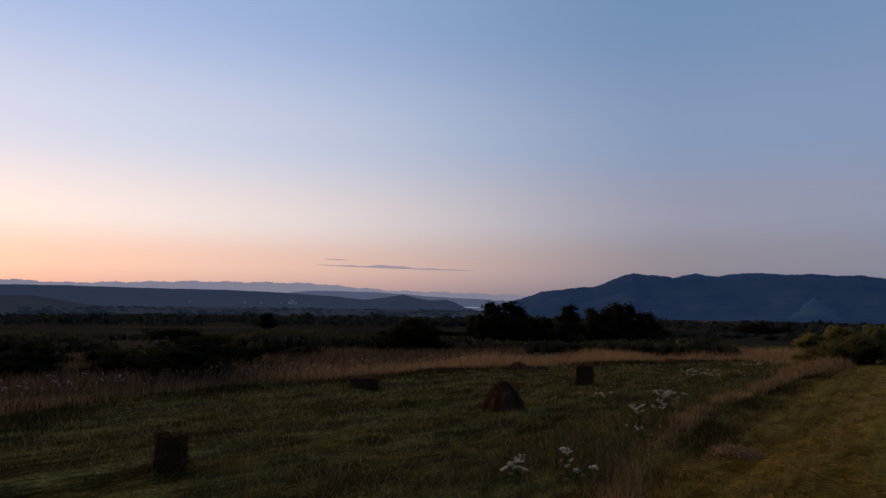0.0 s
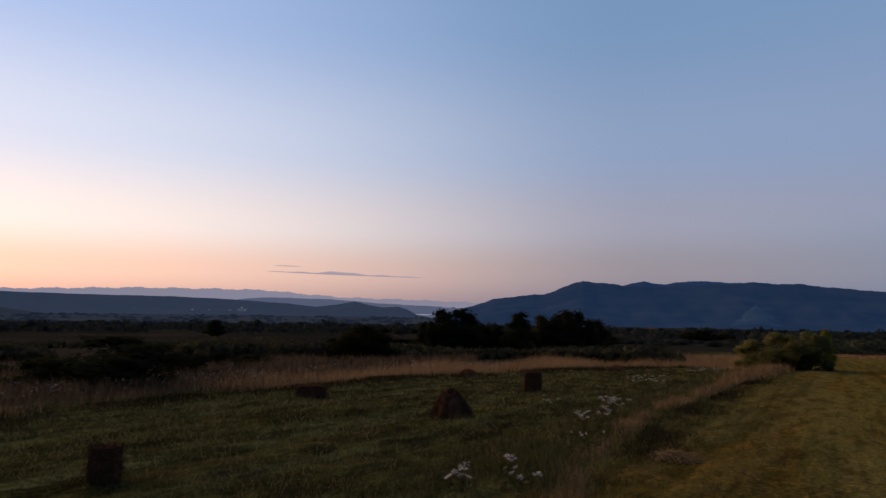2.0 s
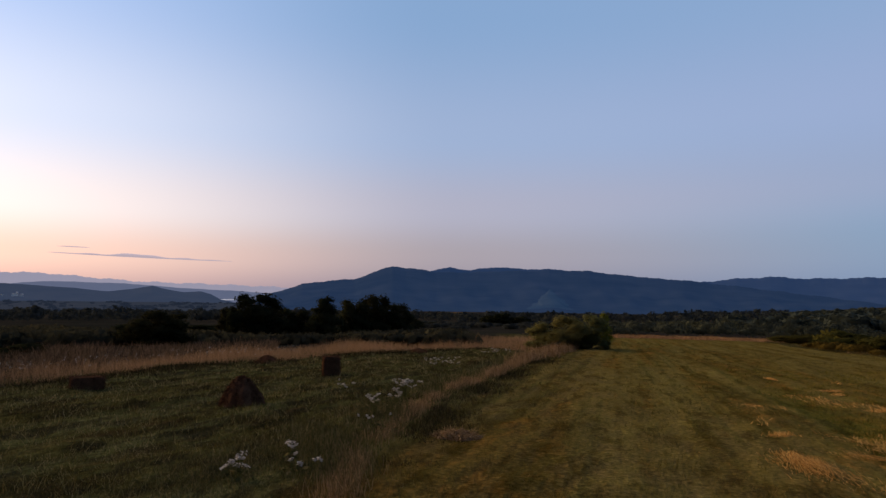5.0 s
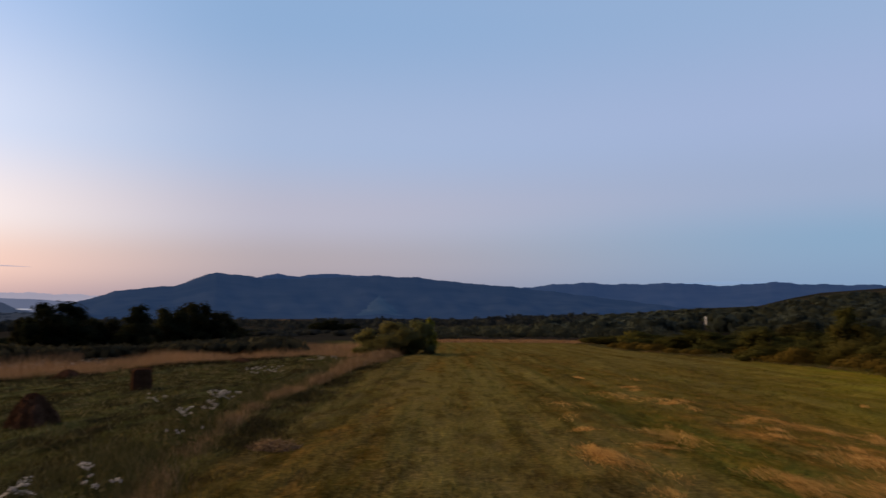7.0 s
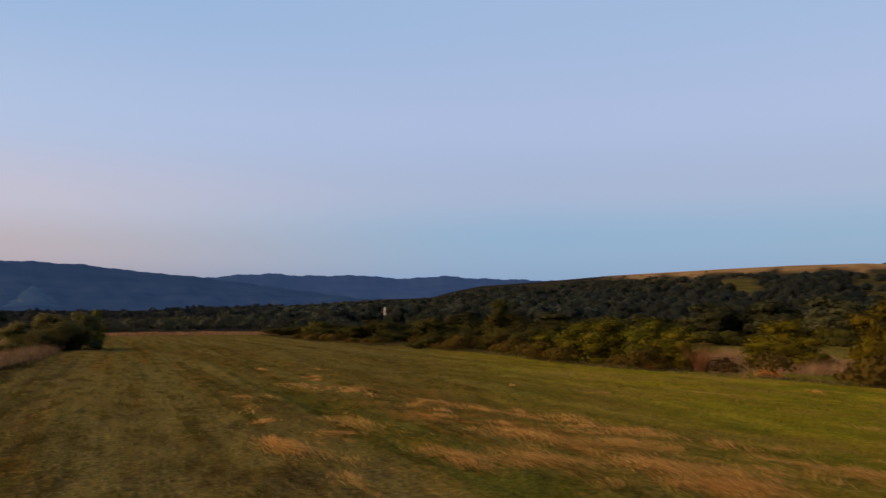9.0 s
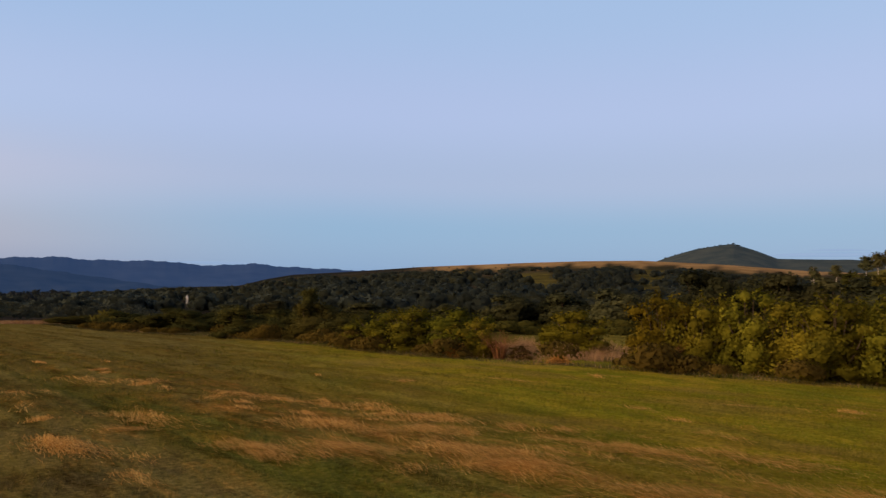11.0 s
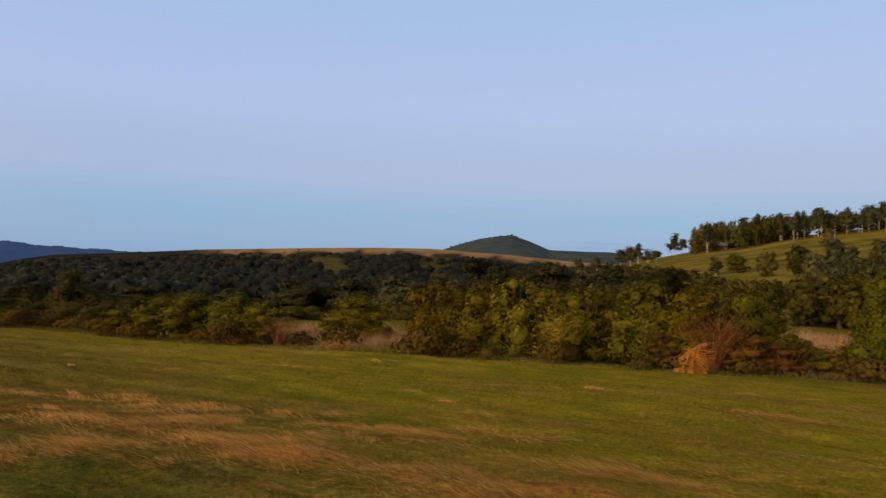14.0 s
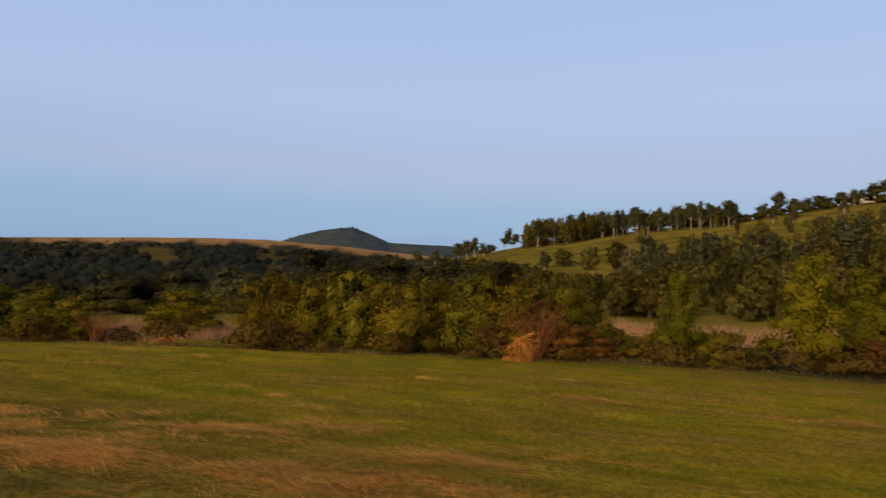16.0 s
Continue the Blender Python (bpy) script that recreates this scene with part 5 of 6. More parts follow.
def tall_dry_grass():
    r = np.random.default_rng(41)
    # belt beyond the mown part
    n = 230000
    a = np.radians(r.uniform(-67, -2.5, n))
    d = 14 * (90 / 14) ** r.uniform(0, 1, n)
    x, y = d * np.sin(a), d * np.cos(a)
    out = edge_x(y) - x + 0.25 * np.sin(y * 1.7) + r.normal(0, 0.12, n)
    deep = belt_depth(np.degrees(a))
    ok = ((out > 0) | (y > 41)) & (d < deep + r.normal(0, 1.0, n)) & (x < strip_x(np.minimum(y, 46)) - 0.3) & (y < 80)
    x, y, d = x[ok], y[ok], d[ok]
    r = np.random.default_rng(42)
    tall = r.uniform(0.12, 0.42, len(x)) * (1 + 0.25 * np.sin(x * 0.8 + y * 0.5) + 0.2 * np.sin(x * 2.9 - y * 1.7))
    wide = np.maximum(0.003, d * 0.00032) * r.uniform(0.7, 1.3, len(x))
    pale = smooth01((np.degrees(np.arctan2(x, y)) + 52) / 20)
    clump = 0.16 * np.sin(x * 0.9 + 2 * np.sin(y * 0.31)) * np.sin(y * 0.53 + x * 0.2)
    dry = pale * 0.88 + 0.14 + clump * (1 - pale) > r.uniform(0, 1, len(x))
    low = 0.65 + 0.35 * pale
    blades("dry_grass_belt", x[dry], y[dry], (tall * low)[dry], wide[dry], M_BELT, "tall dry orange-brown grass left standing round the meadow", 0.3, 43)
    rough = ~dry
    blades("rough_grass_belt", x[rough], y[rough], (tall * low)[rough], wide[rough], M_ROUGH, "dark rough grass and weeds along the western edge of the meadow", 0.35, 49)
    n = 26000
    a = np.radians(r.uniform(-67, -26, n))
    d = belt_depth(np.degrees(a)) - 1 + np.abs(r.normal(0, 9, n))
    ok = np.sin(np.degrees(a) * 0.9) + np.sin(d * 0.7) + r.normal(0, 0.8, n) > -0.5
    a, d = a[ok], d[ok]
    blades("scrub_grass", d * np.sin(a), d * np.cos(a), r.uniform(0.15, 0.5, len(a)), d * 0.0009, M_ROUGH, "rough dark grass between the shrubs", 0.4, 59, False)
    # strip between the two mown parts
    n = 21000
    y = 4 * (47 / 4) ** r.uniform(0, 1, n)
    off = r.normal(0, 1, n) * 0.12
    x = strip_x(y) - 0.10 - 0.35 * smooth01((y - 24) / 8) + off * (1 + 1.6 * smooth01((y - 22) / 14))
    keep = (np.sin(y * 1.1 + 0.5) + np.sin(y * 2.7) + r.normal(0, 0.7, n) > -0.6) & (r.uniform(0, 1, n) < 0.40 + 0.60 * smooth01((y - 17) / 8))
    x, y = x[keep], y[keep]
    tall = r.uniform(0.12, 0.36, len(x)) * (0.8 + 0.35 * np.sin(y * 0.9) * np.sin(y * 2.3 + 1)) * (0.66 + 0.34 * smooth01((y - 16) / 6) + 0.6 * smooth01((y - 24) / 10))
    blades("dry_grass_strip", x, y, tall, np.maximum(0.004, y * 0.0006), M_STRIP, "strip of tall dry grass between two mown meadows", 0.35, 44)
    # green weeds along the strip
    n = 22000
    y = 4.5 * (34 / 4.5) ** r.uniform(0, 1, n)
    x = strip_x(y) - 0.65 + r.normal(0, 0.45, n)
    keep = np.sin(y * 1.7 + x * 2) + np.sin(y * 0.6 + 2) + r.normal(0, 0.6, n) > 0.1
    x, y = x[keep], y[keep]
    blades("weed_strip", x, y, r.uniform(0.03, 0.17, len(x)) * (1 + 0.5 * np.sin(y * 2.1 + x * 3)), np.maximum(0.005, y * 0.0007), M_WEED, "green weeds growing along the dry grass strip", 0.45, 45)
    # dark verge east of the strip; the shade of the strip is in the blade colour
    n = 10000
    y = 8 * (32 / 8) ** r.uniform(0, 1, n)
    x = strip_x(y) + 0.18 + np.abs(r.normal(0, 0.36, n))
    keep = np.sin(y * 1.15 + 0.6) + 0.6 * np.sin(y * 2.9 + x) + r.normal(0, 0.5, n) > -0.1
    x, y = x[keep], y[keep]
    blades("verge_grass", x, y, r.uniform(0.03, 0.12, len(x)), np.maximum(0.005, y * 0.0008), M_SHADE, "dark green unmown verge beside the dry strip, with shade put into its colour", 0.45, 48, False)
    # rough grass under the hedge, with dry gaps
    n = 26000
    y = r.uniform(-8, 76, n)
    x = hedge_x(y) + np.abs(r.normal(0, 1.6, n)) - 0.2
    blades("hedge_foot_grass", x, y, r.uniform(0.04, 0.16, n) * (1 + 0.4 * np.sin(y * 0.6)), np.full(n, 0.015), M_WEED, "rough green grass along the foot of the hedge", 0.4, 46, False)
    n = 3500
    y = r.uniform(-8, 60, n)
    x = hedge_x(y) + np.abs(r.normal(0, 0.8, n))
    blades("dry_hedge_foot", x, y, r.uniform(0.06, 0.5, n) * (0.4 + 0.35 * np.sin(y * 0.9) * np.sin(y * 0.37 + 1)), np.full(n, 0.008), M_DRY, "dry stalks standing along the foot of the hedge", 0.4, 58)
    n = 30000
    a = np.radians(np.concatenate([np.clip(r.normal(48.6, 3.6, n // 2), 41, 56), r.uniform(77, 101, n - n // 2)]))
    d = np.where(np.degrees(a) > 60, r.uniform(35, 58, n), r.uniform(26.5, 38, n))
    ok = np.sin(np.degrees(a) * 1.3) + r.normal(0, 0.6, n) > -0.9
    a, d = a[ok], d[ok]
    n = len(a)
    blades("dry_grass_gap", d * np.sin(a), d * np.cos(a), r.uniform(0.2, 0.8, n) * np.where(np.degrees(a) > 60, 0.85 + 0.2 * np.sin(np.degrees(a) * 1.7), 0.58 + 0.2 * np.sin(np.degrees(a) * 2.1)), np.where(d > 40, 0.022, 0.010), M_BELT, "tall pinkish dry grass seen through gaps in the hedge", 0.3, 47, False)


mown_grass()
tall_dry_grass()


def tufts(name, count, x0, x1, y0, y1, per, tall, spread, mat, label, seed):
    """Clumps of longer grass that the mower left."""
    r = np.random.default_rng(seed)
    x, y = r.uniform(x0, x1, count * 6), y0 * (y1 / y0) ** r.uniform(0, 1, count * 6)
    ok = (x > edge_x(y) + 0.2) & (x < hedge_x(y) - 0.3)
    x, y = x[ok][:count], y[ok][:count]
    size = np.repeat(r.uniform(0.4, 1.3, len(x)), per)
    x, y = np.repeat(x, per), np.repeat(y, per)
    x, y = x + r.normal(0, spread, len(x)) * size, y + r.normal(0, spread * 1.8, len(x)) * size
    dist = np.hypot(x, y)
    blades(name, x, y, tall * size * r.uniform(0.35, 1.0, len(x)), np.maximum(0.004, dist * 0.0006), mat, label, 0.6, seed + 1, False)


tufts("grass_tufts", 2000, -15, -3.4, 5.0, 40, 16, 0.12, 0.10, M_TUFT, "pale-tipped tufts of longer grass on the mown meadow", 61)
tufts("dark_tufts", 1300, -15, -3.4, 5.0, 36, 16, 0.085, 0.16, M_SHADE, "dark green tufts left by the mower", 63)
def edge_weeds():
    """Unmown fringe in front of the tall grass, darker because its shade is put into the colour."""
    r = np.random.default_rng(69)
    n = 15000
    y = 4 * (40 / 4) ** r.uniform(0, 1, n)
    x = edge_x(y) + 0.1 + np.abs(r.normal(0, 0.8, n))
    keep = np.sin(y * 1.3 + x) + np.sin(y * 0.41) + r.normal(0, 0.8, n) > -0.7
    x, y = x[keep], y[keep]
    blades("edge_weeds", x, y, r.uniform(0.05, 0.2, len(x)), np.hypot(x, y) * 0.0008, M_SHADE, "unmown fringe of weeds before the tall dry grass, with shade put into its colour", 0.5, 70, False)


edge_weeds()
tufts("weed_clumps", 360, -4.6, -2.9, 5.0, 26, 40, 0.13, 0.16, M_WEED, "dark clumps of weeds beside the grass strip", 65)
tufts("field_tufts", 2200, 3.5, 15, 2.0, 30, 14, 0.085, 0.12, M_GOLDTUFT, "yellowish tufts of grass on the mown meadow", 67)


def sward():
    """Ragged aftergrowth close to the walk, in clumps that follow the mower's rows."""
    for name, count, seed, mat, tall, label in (("sward_tufts", 5000, 91, M_SWARD, 0.075, "uneven green clumps of aftergrowth on the mown meadow"),
                                                ("stubble_tufts", 1200, 93, M_STUBBLE, 0.065, "clumps of straw-coloured stubble on the mown meadow")):
        x, y, d, r = polar(count * 4, 4.6, 22, seed, 10, 103, 1.1)
        wave = np.sin(x * 2.3 + 0.6 * np.sin(y * 0.5)) + 0.8 * np.sin(y * 0.9 + x * 1.7) + 0.6 * np.sin(x * 5.3 - y * 1.1)
        ok = (x > strip_x(np.clip(y, 3, 46)) + 0.6) & (x < hedge_x(y) - 0.3) & ((wave if mat is M_SWARD else -wave) + r.normal(0, 0.6, len(x)) > 0.2)
        x, y = x[ok][:count], y[ok][:count]
        per = 12
        size = np.repeat(r.uniform(0.35, 1.25, len(x)), per)
        x, y = np.repeat(x, per), np.repeat(y, per)
        x, y = x + r.normal(0, 0.07, len(x)) * size, y + r.normal(0, 0.16, len(x)) * size
        blades(name, x, y, tall * size * r.uniform(0.3, 1.0, len(x)), np.maximum(0.004, np.hypot(x, y) * 0.0005), mat, label, 0.7, seed + 1, False)


sward()


def field_end_strip():
    r = np.random.default_rng(55)
    n = 9000
    a, d = np.radians(r.uniform(-0.8, 14.5, n)), r.normal(82, 1.4, n)
    blades("dry_grass_end", d * np.sin(a), d * np.cos(a), r.uniform(0.1, 0.38, n), np.full(n, 0.05), M_DRY, "pale dry grass along the far end of the meadow", 0.4, 56, False)


field_end_strip()


def straw_rows():
    """Cut straw: combed mats on the old windrows, and loose wisps strewn between."""
    r = np.random.default_rng(51)
    parts = []

    def wisp(cx, cy, n, turn, long, broad, thick):
        u, v = r.normal(0, 1, n) * long, r.normal(0, 1, n) * broad
        v = v + 0.3 * broad * np.sin(u / long * 3 + cx * 7)
        high = thick * np.exp(-0.5 * (u / long) ** 2 - 0.5 * (v / broad) ** 2) * r.uniform(0.1, 1, n)
        x, y = cx + u * math.cos(turn) - v * math.sin(turn), cy + u * math.sin(turn) + v * math.cos(turn)
        parts.append(np.stack([x, y, high, turn + r.normal(0, 0.30, n), np.full(n, r.uniform(0.6, 1.2))], 1))

    # x, y, length, breadth of the thick mats
    for cx, cy, long, broad in ((7.0, 10.5, 0.50, 0.18), (5.35, 9.0, 0.55, 0.24), (6.95, 8.8, 0.60, 0.20), (3.7, 8.1, 0.30, 0.15), (5.7, 6.7, 0.55, 0.16), (5.6, 5.7, 0.42, 0.16), (7.5, 5.85, 0.34, 0.15),
                                (8.3, 4.35, 0.50, 0.13), (7.15, 2.9, 0.60, 0.14), (5.2, 16.6, 0.55, 0.25), (12.7, 1.85, 0.75, 0.10), (13.0, -1.5, 0.50, 0.10), (5.8, 3.5, 0.40, 0.16), (4.6, 7.4, 0.45, 0.2),
                                (2.15, 9.5, 0.45, 0.13), (4.3, 18.0, 0.8, 0.25), (3.4, 11.2, 0.7, 0.14), (6.2, 12.4, 0.7, 0.25), (6.1, 7.7, 0.5, 0.2)):
        for _ in range(4):
            wisp(cx + r.normal(0, 0.14), cy + r.normal(0, 0.30), int(420 * min(1.0, 8.5 / math.hypot(cx, cy)) ** 2.5), r.normal(1.95, 0.28), long * 0.7, broad * 0.8, 0.09)
    for x0, x1, y0, y1, count in ((4.2, 7.4, 3.6, 9.5, 40), (4.6, 7.0, 9.5, 14, 18), (2.0, 3.2, 7, 18, 8), (6.8, 8.6, 1.4, 8, 20), (12.6, 13.3, -2, 6, 8), (4.2, 6.2, 14, 26, 6), (8.8, 16.0, -1, 16, 18)):
        for _ in range(count):
            wisp(r.uniform(x0, x1), r.uniform(y0, y1), int(20 + 190 * r.uniform() ** 1.8), r.normal(1.9, 0.45), r.uniform(0.08, 0.32), r.uniform(0.03, 0.12), 0.04)
    S = np.concatenate(parts)
    x, y, high, w, coarse = S.T
    n = len(x)
    half = r.uniform(0.015, 0.075, n)
    d = np.hypot(x, y)
    along = np.stack([np.cos(w) * half, np.sin(w) * half, np.zeros(n)], 1)
    b = np.stack([-np.sin(w), np.cos(w), np.zeros(n)], 1) * (np.maximum(0.0014, d * 0.00024) * coarse)[:, None]
    P = np.stack([x, y, land(x, y) + 0.012 + high], 1)
    rise = np.zeros((n, 3))
    rise[:, 2] = r.uniform(-0.01, 0.05, n)
    V = np.stack([P - along - b, P - along + b, P + along + rise + b * 0.5, P + along + rise - b * 0.5], 1).reshape(-1, 3)
    ob = mesh_part("straw_rows", quick_mesh("straw_rows", V, np.arange(4 * n).reshape(-1, 4)), M_STRAW)
    tagged(ob, "loose mats and wisps of golden cut straw on the mown meadow", "straw", kind="stuff")


straw_rows()
# ---------- hay bales and heaps ----------


def strands(n, box, r, length=0.09, wide=0.005):
    """Straws that stick out of the faces of a block."""
    P, A = [], []
    for _ in range(n):
        f = r.integers(0, 5)
        p = np.array([r.uniform(-1, 1), r.uniform(-1, 1), r.uniform(0, 2)])
        nrm = np.zeros(3)
        if f == 4:
            p[2], nrm[2] = 2, 1
        else:
            p[f % 2], nrm[f % 2] = (1 if f < 2 else -1), (1 if f < 2 else -1)
        P.append(p * box * (0.5, 0.5, 0.5))
        A.append(nrm * 0.35 + r.normal(0, 0.7, 3))
    P, A = np.array(P), np.array(A)
    A = A / np.linalg.norm(A, axis=1, keepdims=True) * r.uniform(0.3, 1, (n, 1)) * length
    B = np.cross(A, r.normal(size=(n, 3)))
    B = B / np.linalg.norm(B, axis=1, keepdims=True) * wide
    V = np.stack([P - A * 0.3 - B, P - A * 0.3 + B, P + A + B * 0.3, P + A - B * 0.3], 1)
    V[..., 2] = np.maximum(V[..., 2], 0.0)
    return V.reshape(-1, 3), np.arange(4 * n).reshape(-1, 4)


def bale(az, d, size, turn, label, seed):
    r = np.random.default_rng(seed)
    root = new("hay_bale")
    s, c = heading(az)
    bm = bmesh.new()
    bmesh.ops.create_cube(bm, size=1.0)
    bmesh.ops.scale(bm, vec=size, verts=bm.verts)
    bmesh.ops.subdivide_edges(bm, edges=bm.edges, cuts=9, use_grid_fill=True)
    for v in bm.verts:
        q = Vector((v.co.x / size[0], v.co.y / size[1], v.co.z / size[2])) * 2
        squeeze = 1 - 0.07 * (max(0, abs(q.x) ** 6 * abs(q.y) ** 6) + max(0, abs(q.x) ** 6 * abs(q.z) ** 6))
        flake = 0.012 * math.sin(q.x * 17 + 2 * math.sin(q.z * 3)) + 0.02 * noise.noise(v.co * 9 + Vector((seed, 0, 0)))
        v.co = v.co * squeeze * (1 + flake)
        v.co.z += size[2] / 2
    body = part("body", bm, M_HAY, root)
    V, F = strands(700, np.array(size), r)
    mesh_part("straw_fringe", quick_mesh("straw_fringe", V, F), M_HAY, root)
    for k in (-0.25, 0.25):
        x, a, b = k * size[0], size[1] / 2 + 0.006, size[2]
        ring = [(x, -a, 0.0), (x, -a, b + 0.004), (x, a, b + 0.004), (x, a, 0.0)]
        TV, TF = tube(ring, (0.006,) * 4, 5)
        mesh_part("twine", quick_mesh("twine", TV, TF), M_TWINE, body, "thin baling twine")
    x, y = d * s, d * c
    root.matrix_basis = pose(x, y, float(land(x, y)) - 0.02, 0, 0, turn)
    tagged(root, label, "hay bale", "hay bales")


bale(-52.6, 9.0, (0.29, 0.27, 0.385), 38, "dark brown block of pressed hay on the mown grass", 1)
bale(-38.6, 18.7, (0.70, 0.40, 0.28), 38, "dark brown hay bale lying flat at the meadow's edge", 2)
bale(-21.7, 21.4, (0.50, 0.46, 0.58), 25, "brown block of pressed hay standing on the meadow", 3)


def heap(name, x, y, wide, tall, mat, label, seed, sharp=1.2, straws=900, deep=None, category="hay heap", turn=0.0, length=0.12):
    """A loose heap: an uneven mound with straws hanging from it."""
    r = np.random.default_rng(seed)
    deep = deep or wide
    root = new(name)
    rings, seg = 12, 28
    V = [(0, 0, tall)]
    ph = r.uniform(0, 6, 4)
    for i in range(1, rings + 1):
        q = i / rings
        for k in range(seg):
            w = 2 * math.pi * k / seg
            u = q * (1 + 0.10 * math.sin(3 * w + ph[0]) + 0.07 * math.sin(5 * w + ph[1]) + 0.05 * r.normal())
            z = tall * max(0.0, 1 - q ** sharp) + 0.05 * tall * r.normal() * (1 - q) - 0.02 * (i == rings)
            V.append((u * wide / 2 * math.cos(w), u * deep / 2 * math.sin(w), z))
    F = []
    for i in range(rings - 1):
        for k in range(seg):
            a, b = 1 + i * seg + k, 1 + i * seg + (k + 1) % seg
            F.append((a, a + seg, b + seg, b))
    cap = [(0, 1 + k, 1 + (k + 1) % seg, 1 + (k + 1) % seg) for k in range(seg)]
    me = bpy.data.meshes.new("mound")
    me.from_pydata(V, [], F + [q[:3] for q in cap])
    me.polygons.foreach_set("use_smooth", np.full(len(me.polygons), True))
    mesh_part("mound", me, mat, root)
    q, w = r.uniform(0, 1, straws) ** 0.6, r.uniform(0, 2 * math.pi, straws)
    P = np.stack([q * wide / 2 * np.cos(w), q * deep / 2 * np.sin(w), tall * (1 - q ** sharp)], 1)
    A = np.stack([np.cos(w), np.sin(w), -tall / wide * np.ones(straws)], 1) + r.normal(0, 0.6, (straws, 3))
    A = A / np.linalg.norm(A, axis=1, keepdims=True) * r.uniform(0.3, 1, (straws, 1)) * length
    B = np.cross(A, r.normal(size=(straws, 3)))
    B = B / np.linalg.norm(B, axis=1, keepdims=True) * 0.006
    SV = np.stack([P - A * 0.4 - B, P - A * 0.4 + B, P + A + B * 0.3, P + A - B * 0.3], 1)
    SV[..., 2] = np.maximum(SV[..., 2], 0.005)
    mesh_part("straw_fringe", quick_mesh("straw_fringe", SV.reshape(-1, 3), np.arange(4 * straws).reshape(-1, 4)), mat, root)
    root.matrix_basis = pose(x, y, float(land(x, y)) - 0.015, 0, 0, turn)
    tagged(root, label, category)
    return root


heap("hay_heap", -6.9, 12.95, 0.84, 0.56, M_HAY, "brown pointed heap of hay on the mown grass", 5, 1.85, 2600, length=0.08)
heap("hay_heap", -12.6, 25.2, 0.95, 0.30, M_HAY, "low dark heap of hay at the meadow's edge", 6, 1.6, 500)
heap("hay_heap", -9.6, 35.5, 1.0, 0.22, M_HAY, "low brown heap of hay before the dry grass", 7, 1.8, 400)
heap("straw_heap", -2.15, 10.2, 0.8, 0.11, M_STRIP, "flat pile of brownish straw beside the grass strip", 8, 1.4, 900, 0.6)

def sheaf(x, y, tall, wide, n, label, seed, tilt=0.5):
    """A loose tangle of dry stalks thrown over one another, drooping at the ends, with a few arms sticking out."""
    r = np.random.default_rng(seed)
    root = new("dry_stalk_stack")
    pieces, tips = [], []
    for k in range(n):
        w, q = r.uniform(0, 6.28), wide * 0.55 * math.sqrt(r.uniform(0.1, 1))
        foot = np.array([q * math.cos(w), 0.6 * q * math.sin(w), 0.02])
        h = tall * r.uniform(0.5, 0.95) * (1.1 - 0.5 * q / wide)
        lean = r.normal(0, 0.10, 3) * wide
        crown = np.array([0.08 * wide, 0, h]) + lean * (1, 0.5, 0.3) + foot * 0.2
        if k % 9 == 0:
            end = crown + np.array([tilt * r.choice((-0.7, 1.2, 1.4)), 0.1 * r.normal(), 0.12 * r.normal() + 0.14]) * tall
        else:
            v = r.uniform(0, 6.28)
            end = crown + np.array([0.40 * wide * math.cos(v), 0.3 * wide * math.sin(v), -h * r.uniform(0.25, 0.9)])
        mid = (foot + crown) / 2 + np.array([0.1 * r.normal(), 0.1 * r.normal(), 0.08 * tall])
        pieces.append(tube([foot, mid, crown, (crown + end) / 2 + (0, 0, 0.05 * tall), end], (0.006, 0.006, 0.005, 0.004, 0.002), 3))
        tips += [crown + (end - crown) * r.uniform(0.3, 1) + r.normal(0, 0.04, 3), mid + r.normal(0, 0.08, 3)]
    V, F = merge(pieces)
    V = np.array(V)
    V[:, 2] = np.maximum(V[:, 2], 0.0)
    mesh_part("stalk_tangle", quick_mesh("stalk_tangle", V, F), M_SHEAF, root)
    LV, LF, _ = leaf_quads(np.array(tips), np.tile((0, 0, 1.0), (len(tips), 1)), 0.035, r)
    mesh_part("withered_leaves", quick_mesh("withered_leaves", LV, LF), M_DRYLEAF, root)
    root.matrix_basis = pose(x, y, float(land(x, y)) - 0.02, 0, 0, -75)
    tagged(root, label, "dry stalks")


sheaf(20.2, 5.6, 0.74, 0.84, 300, "orange stack of dry stalks leaning in the hedge", 71)
sheaf(17.3, 20.6, 0.5, 0.5, 120, "small stack of dry stalks at the hedge", 72, 0.6)
sheaf(18.9, 17.0, 0.35, 0.9, 140, "low heap of dry stalks at the hedge", 73, 0.5)
withered = Nursery(2, "shrub", "withered_shrub", 190, M_DRYLEAF, M_TWIG, 1800, 0.024)
bare_shrubs = Nursery(1, "bare", "bare_shrub", 195, M_DRYLEAF, M_TWIG, 260, 0.02)
bare_shrubs.plant(75.8, 21.9, -0.7, 5.6, label="half-bare shrub with reddish twigs above the dry stalks", category="shrub")
bare_shrubs.plant(43.6, 26.8, -2.8, 3.4, label="half-bare shrub with reddish twigs in the hedge gap", category="shrub")
withered.plant(78.4, 22.2, -2.9, 4.2, label="withered reddish brown shrub beside the dry stalks", category="shrub")
withered.plant(80.8, 22.4, -3.5, 3.6, label="withered reddish brown shrub beside the dry stalks", category="shrub")
withered.plant(72.6, 22.2, -3.3, 3.4, label="withered reddish brown shrub at the foot of the hedge", category="shrub")
withered.plant(56.4, 23.6, -3.8, 3.0, label="withered reddish brown shrub at the foot of the hedge", category="shrub")
withered.plant(99.0, 25.0, -3.0, 4.0, label="withered reddish brown shrub in the hedge", category="shrub")
withered.plant(45.2, 27.0, -4.1, 2.4, label="withered reddish brown shrub in the hedge", category="shrub")

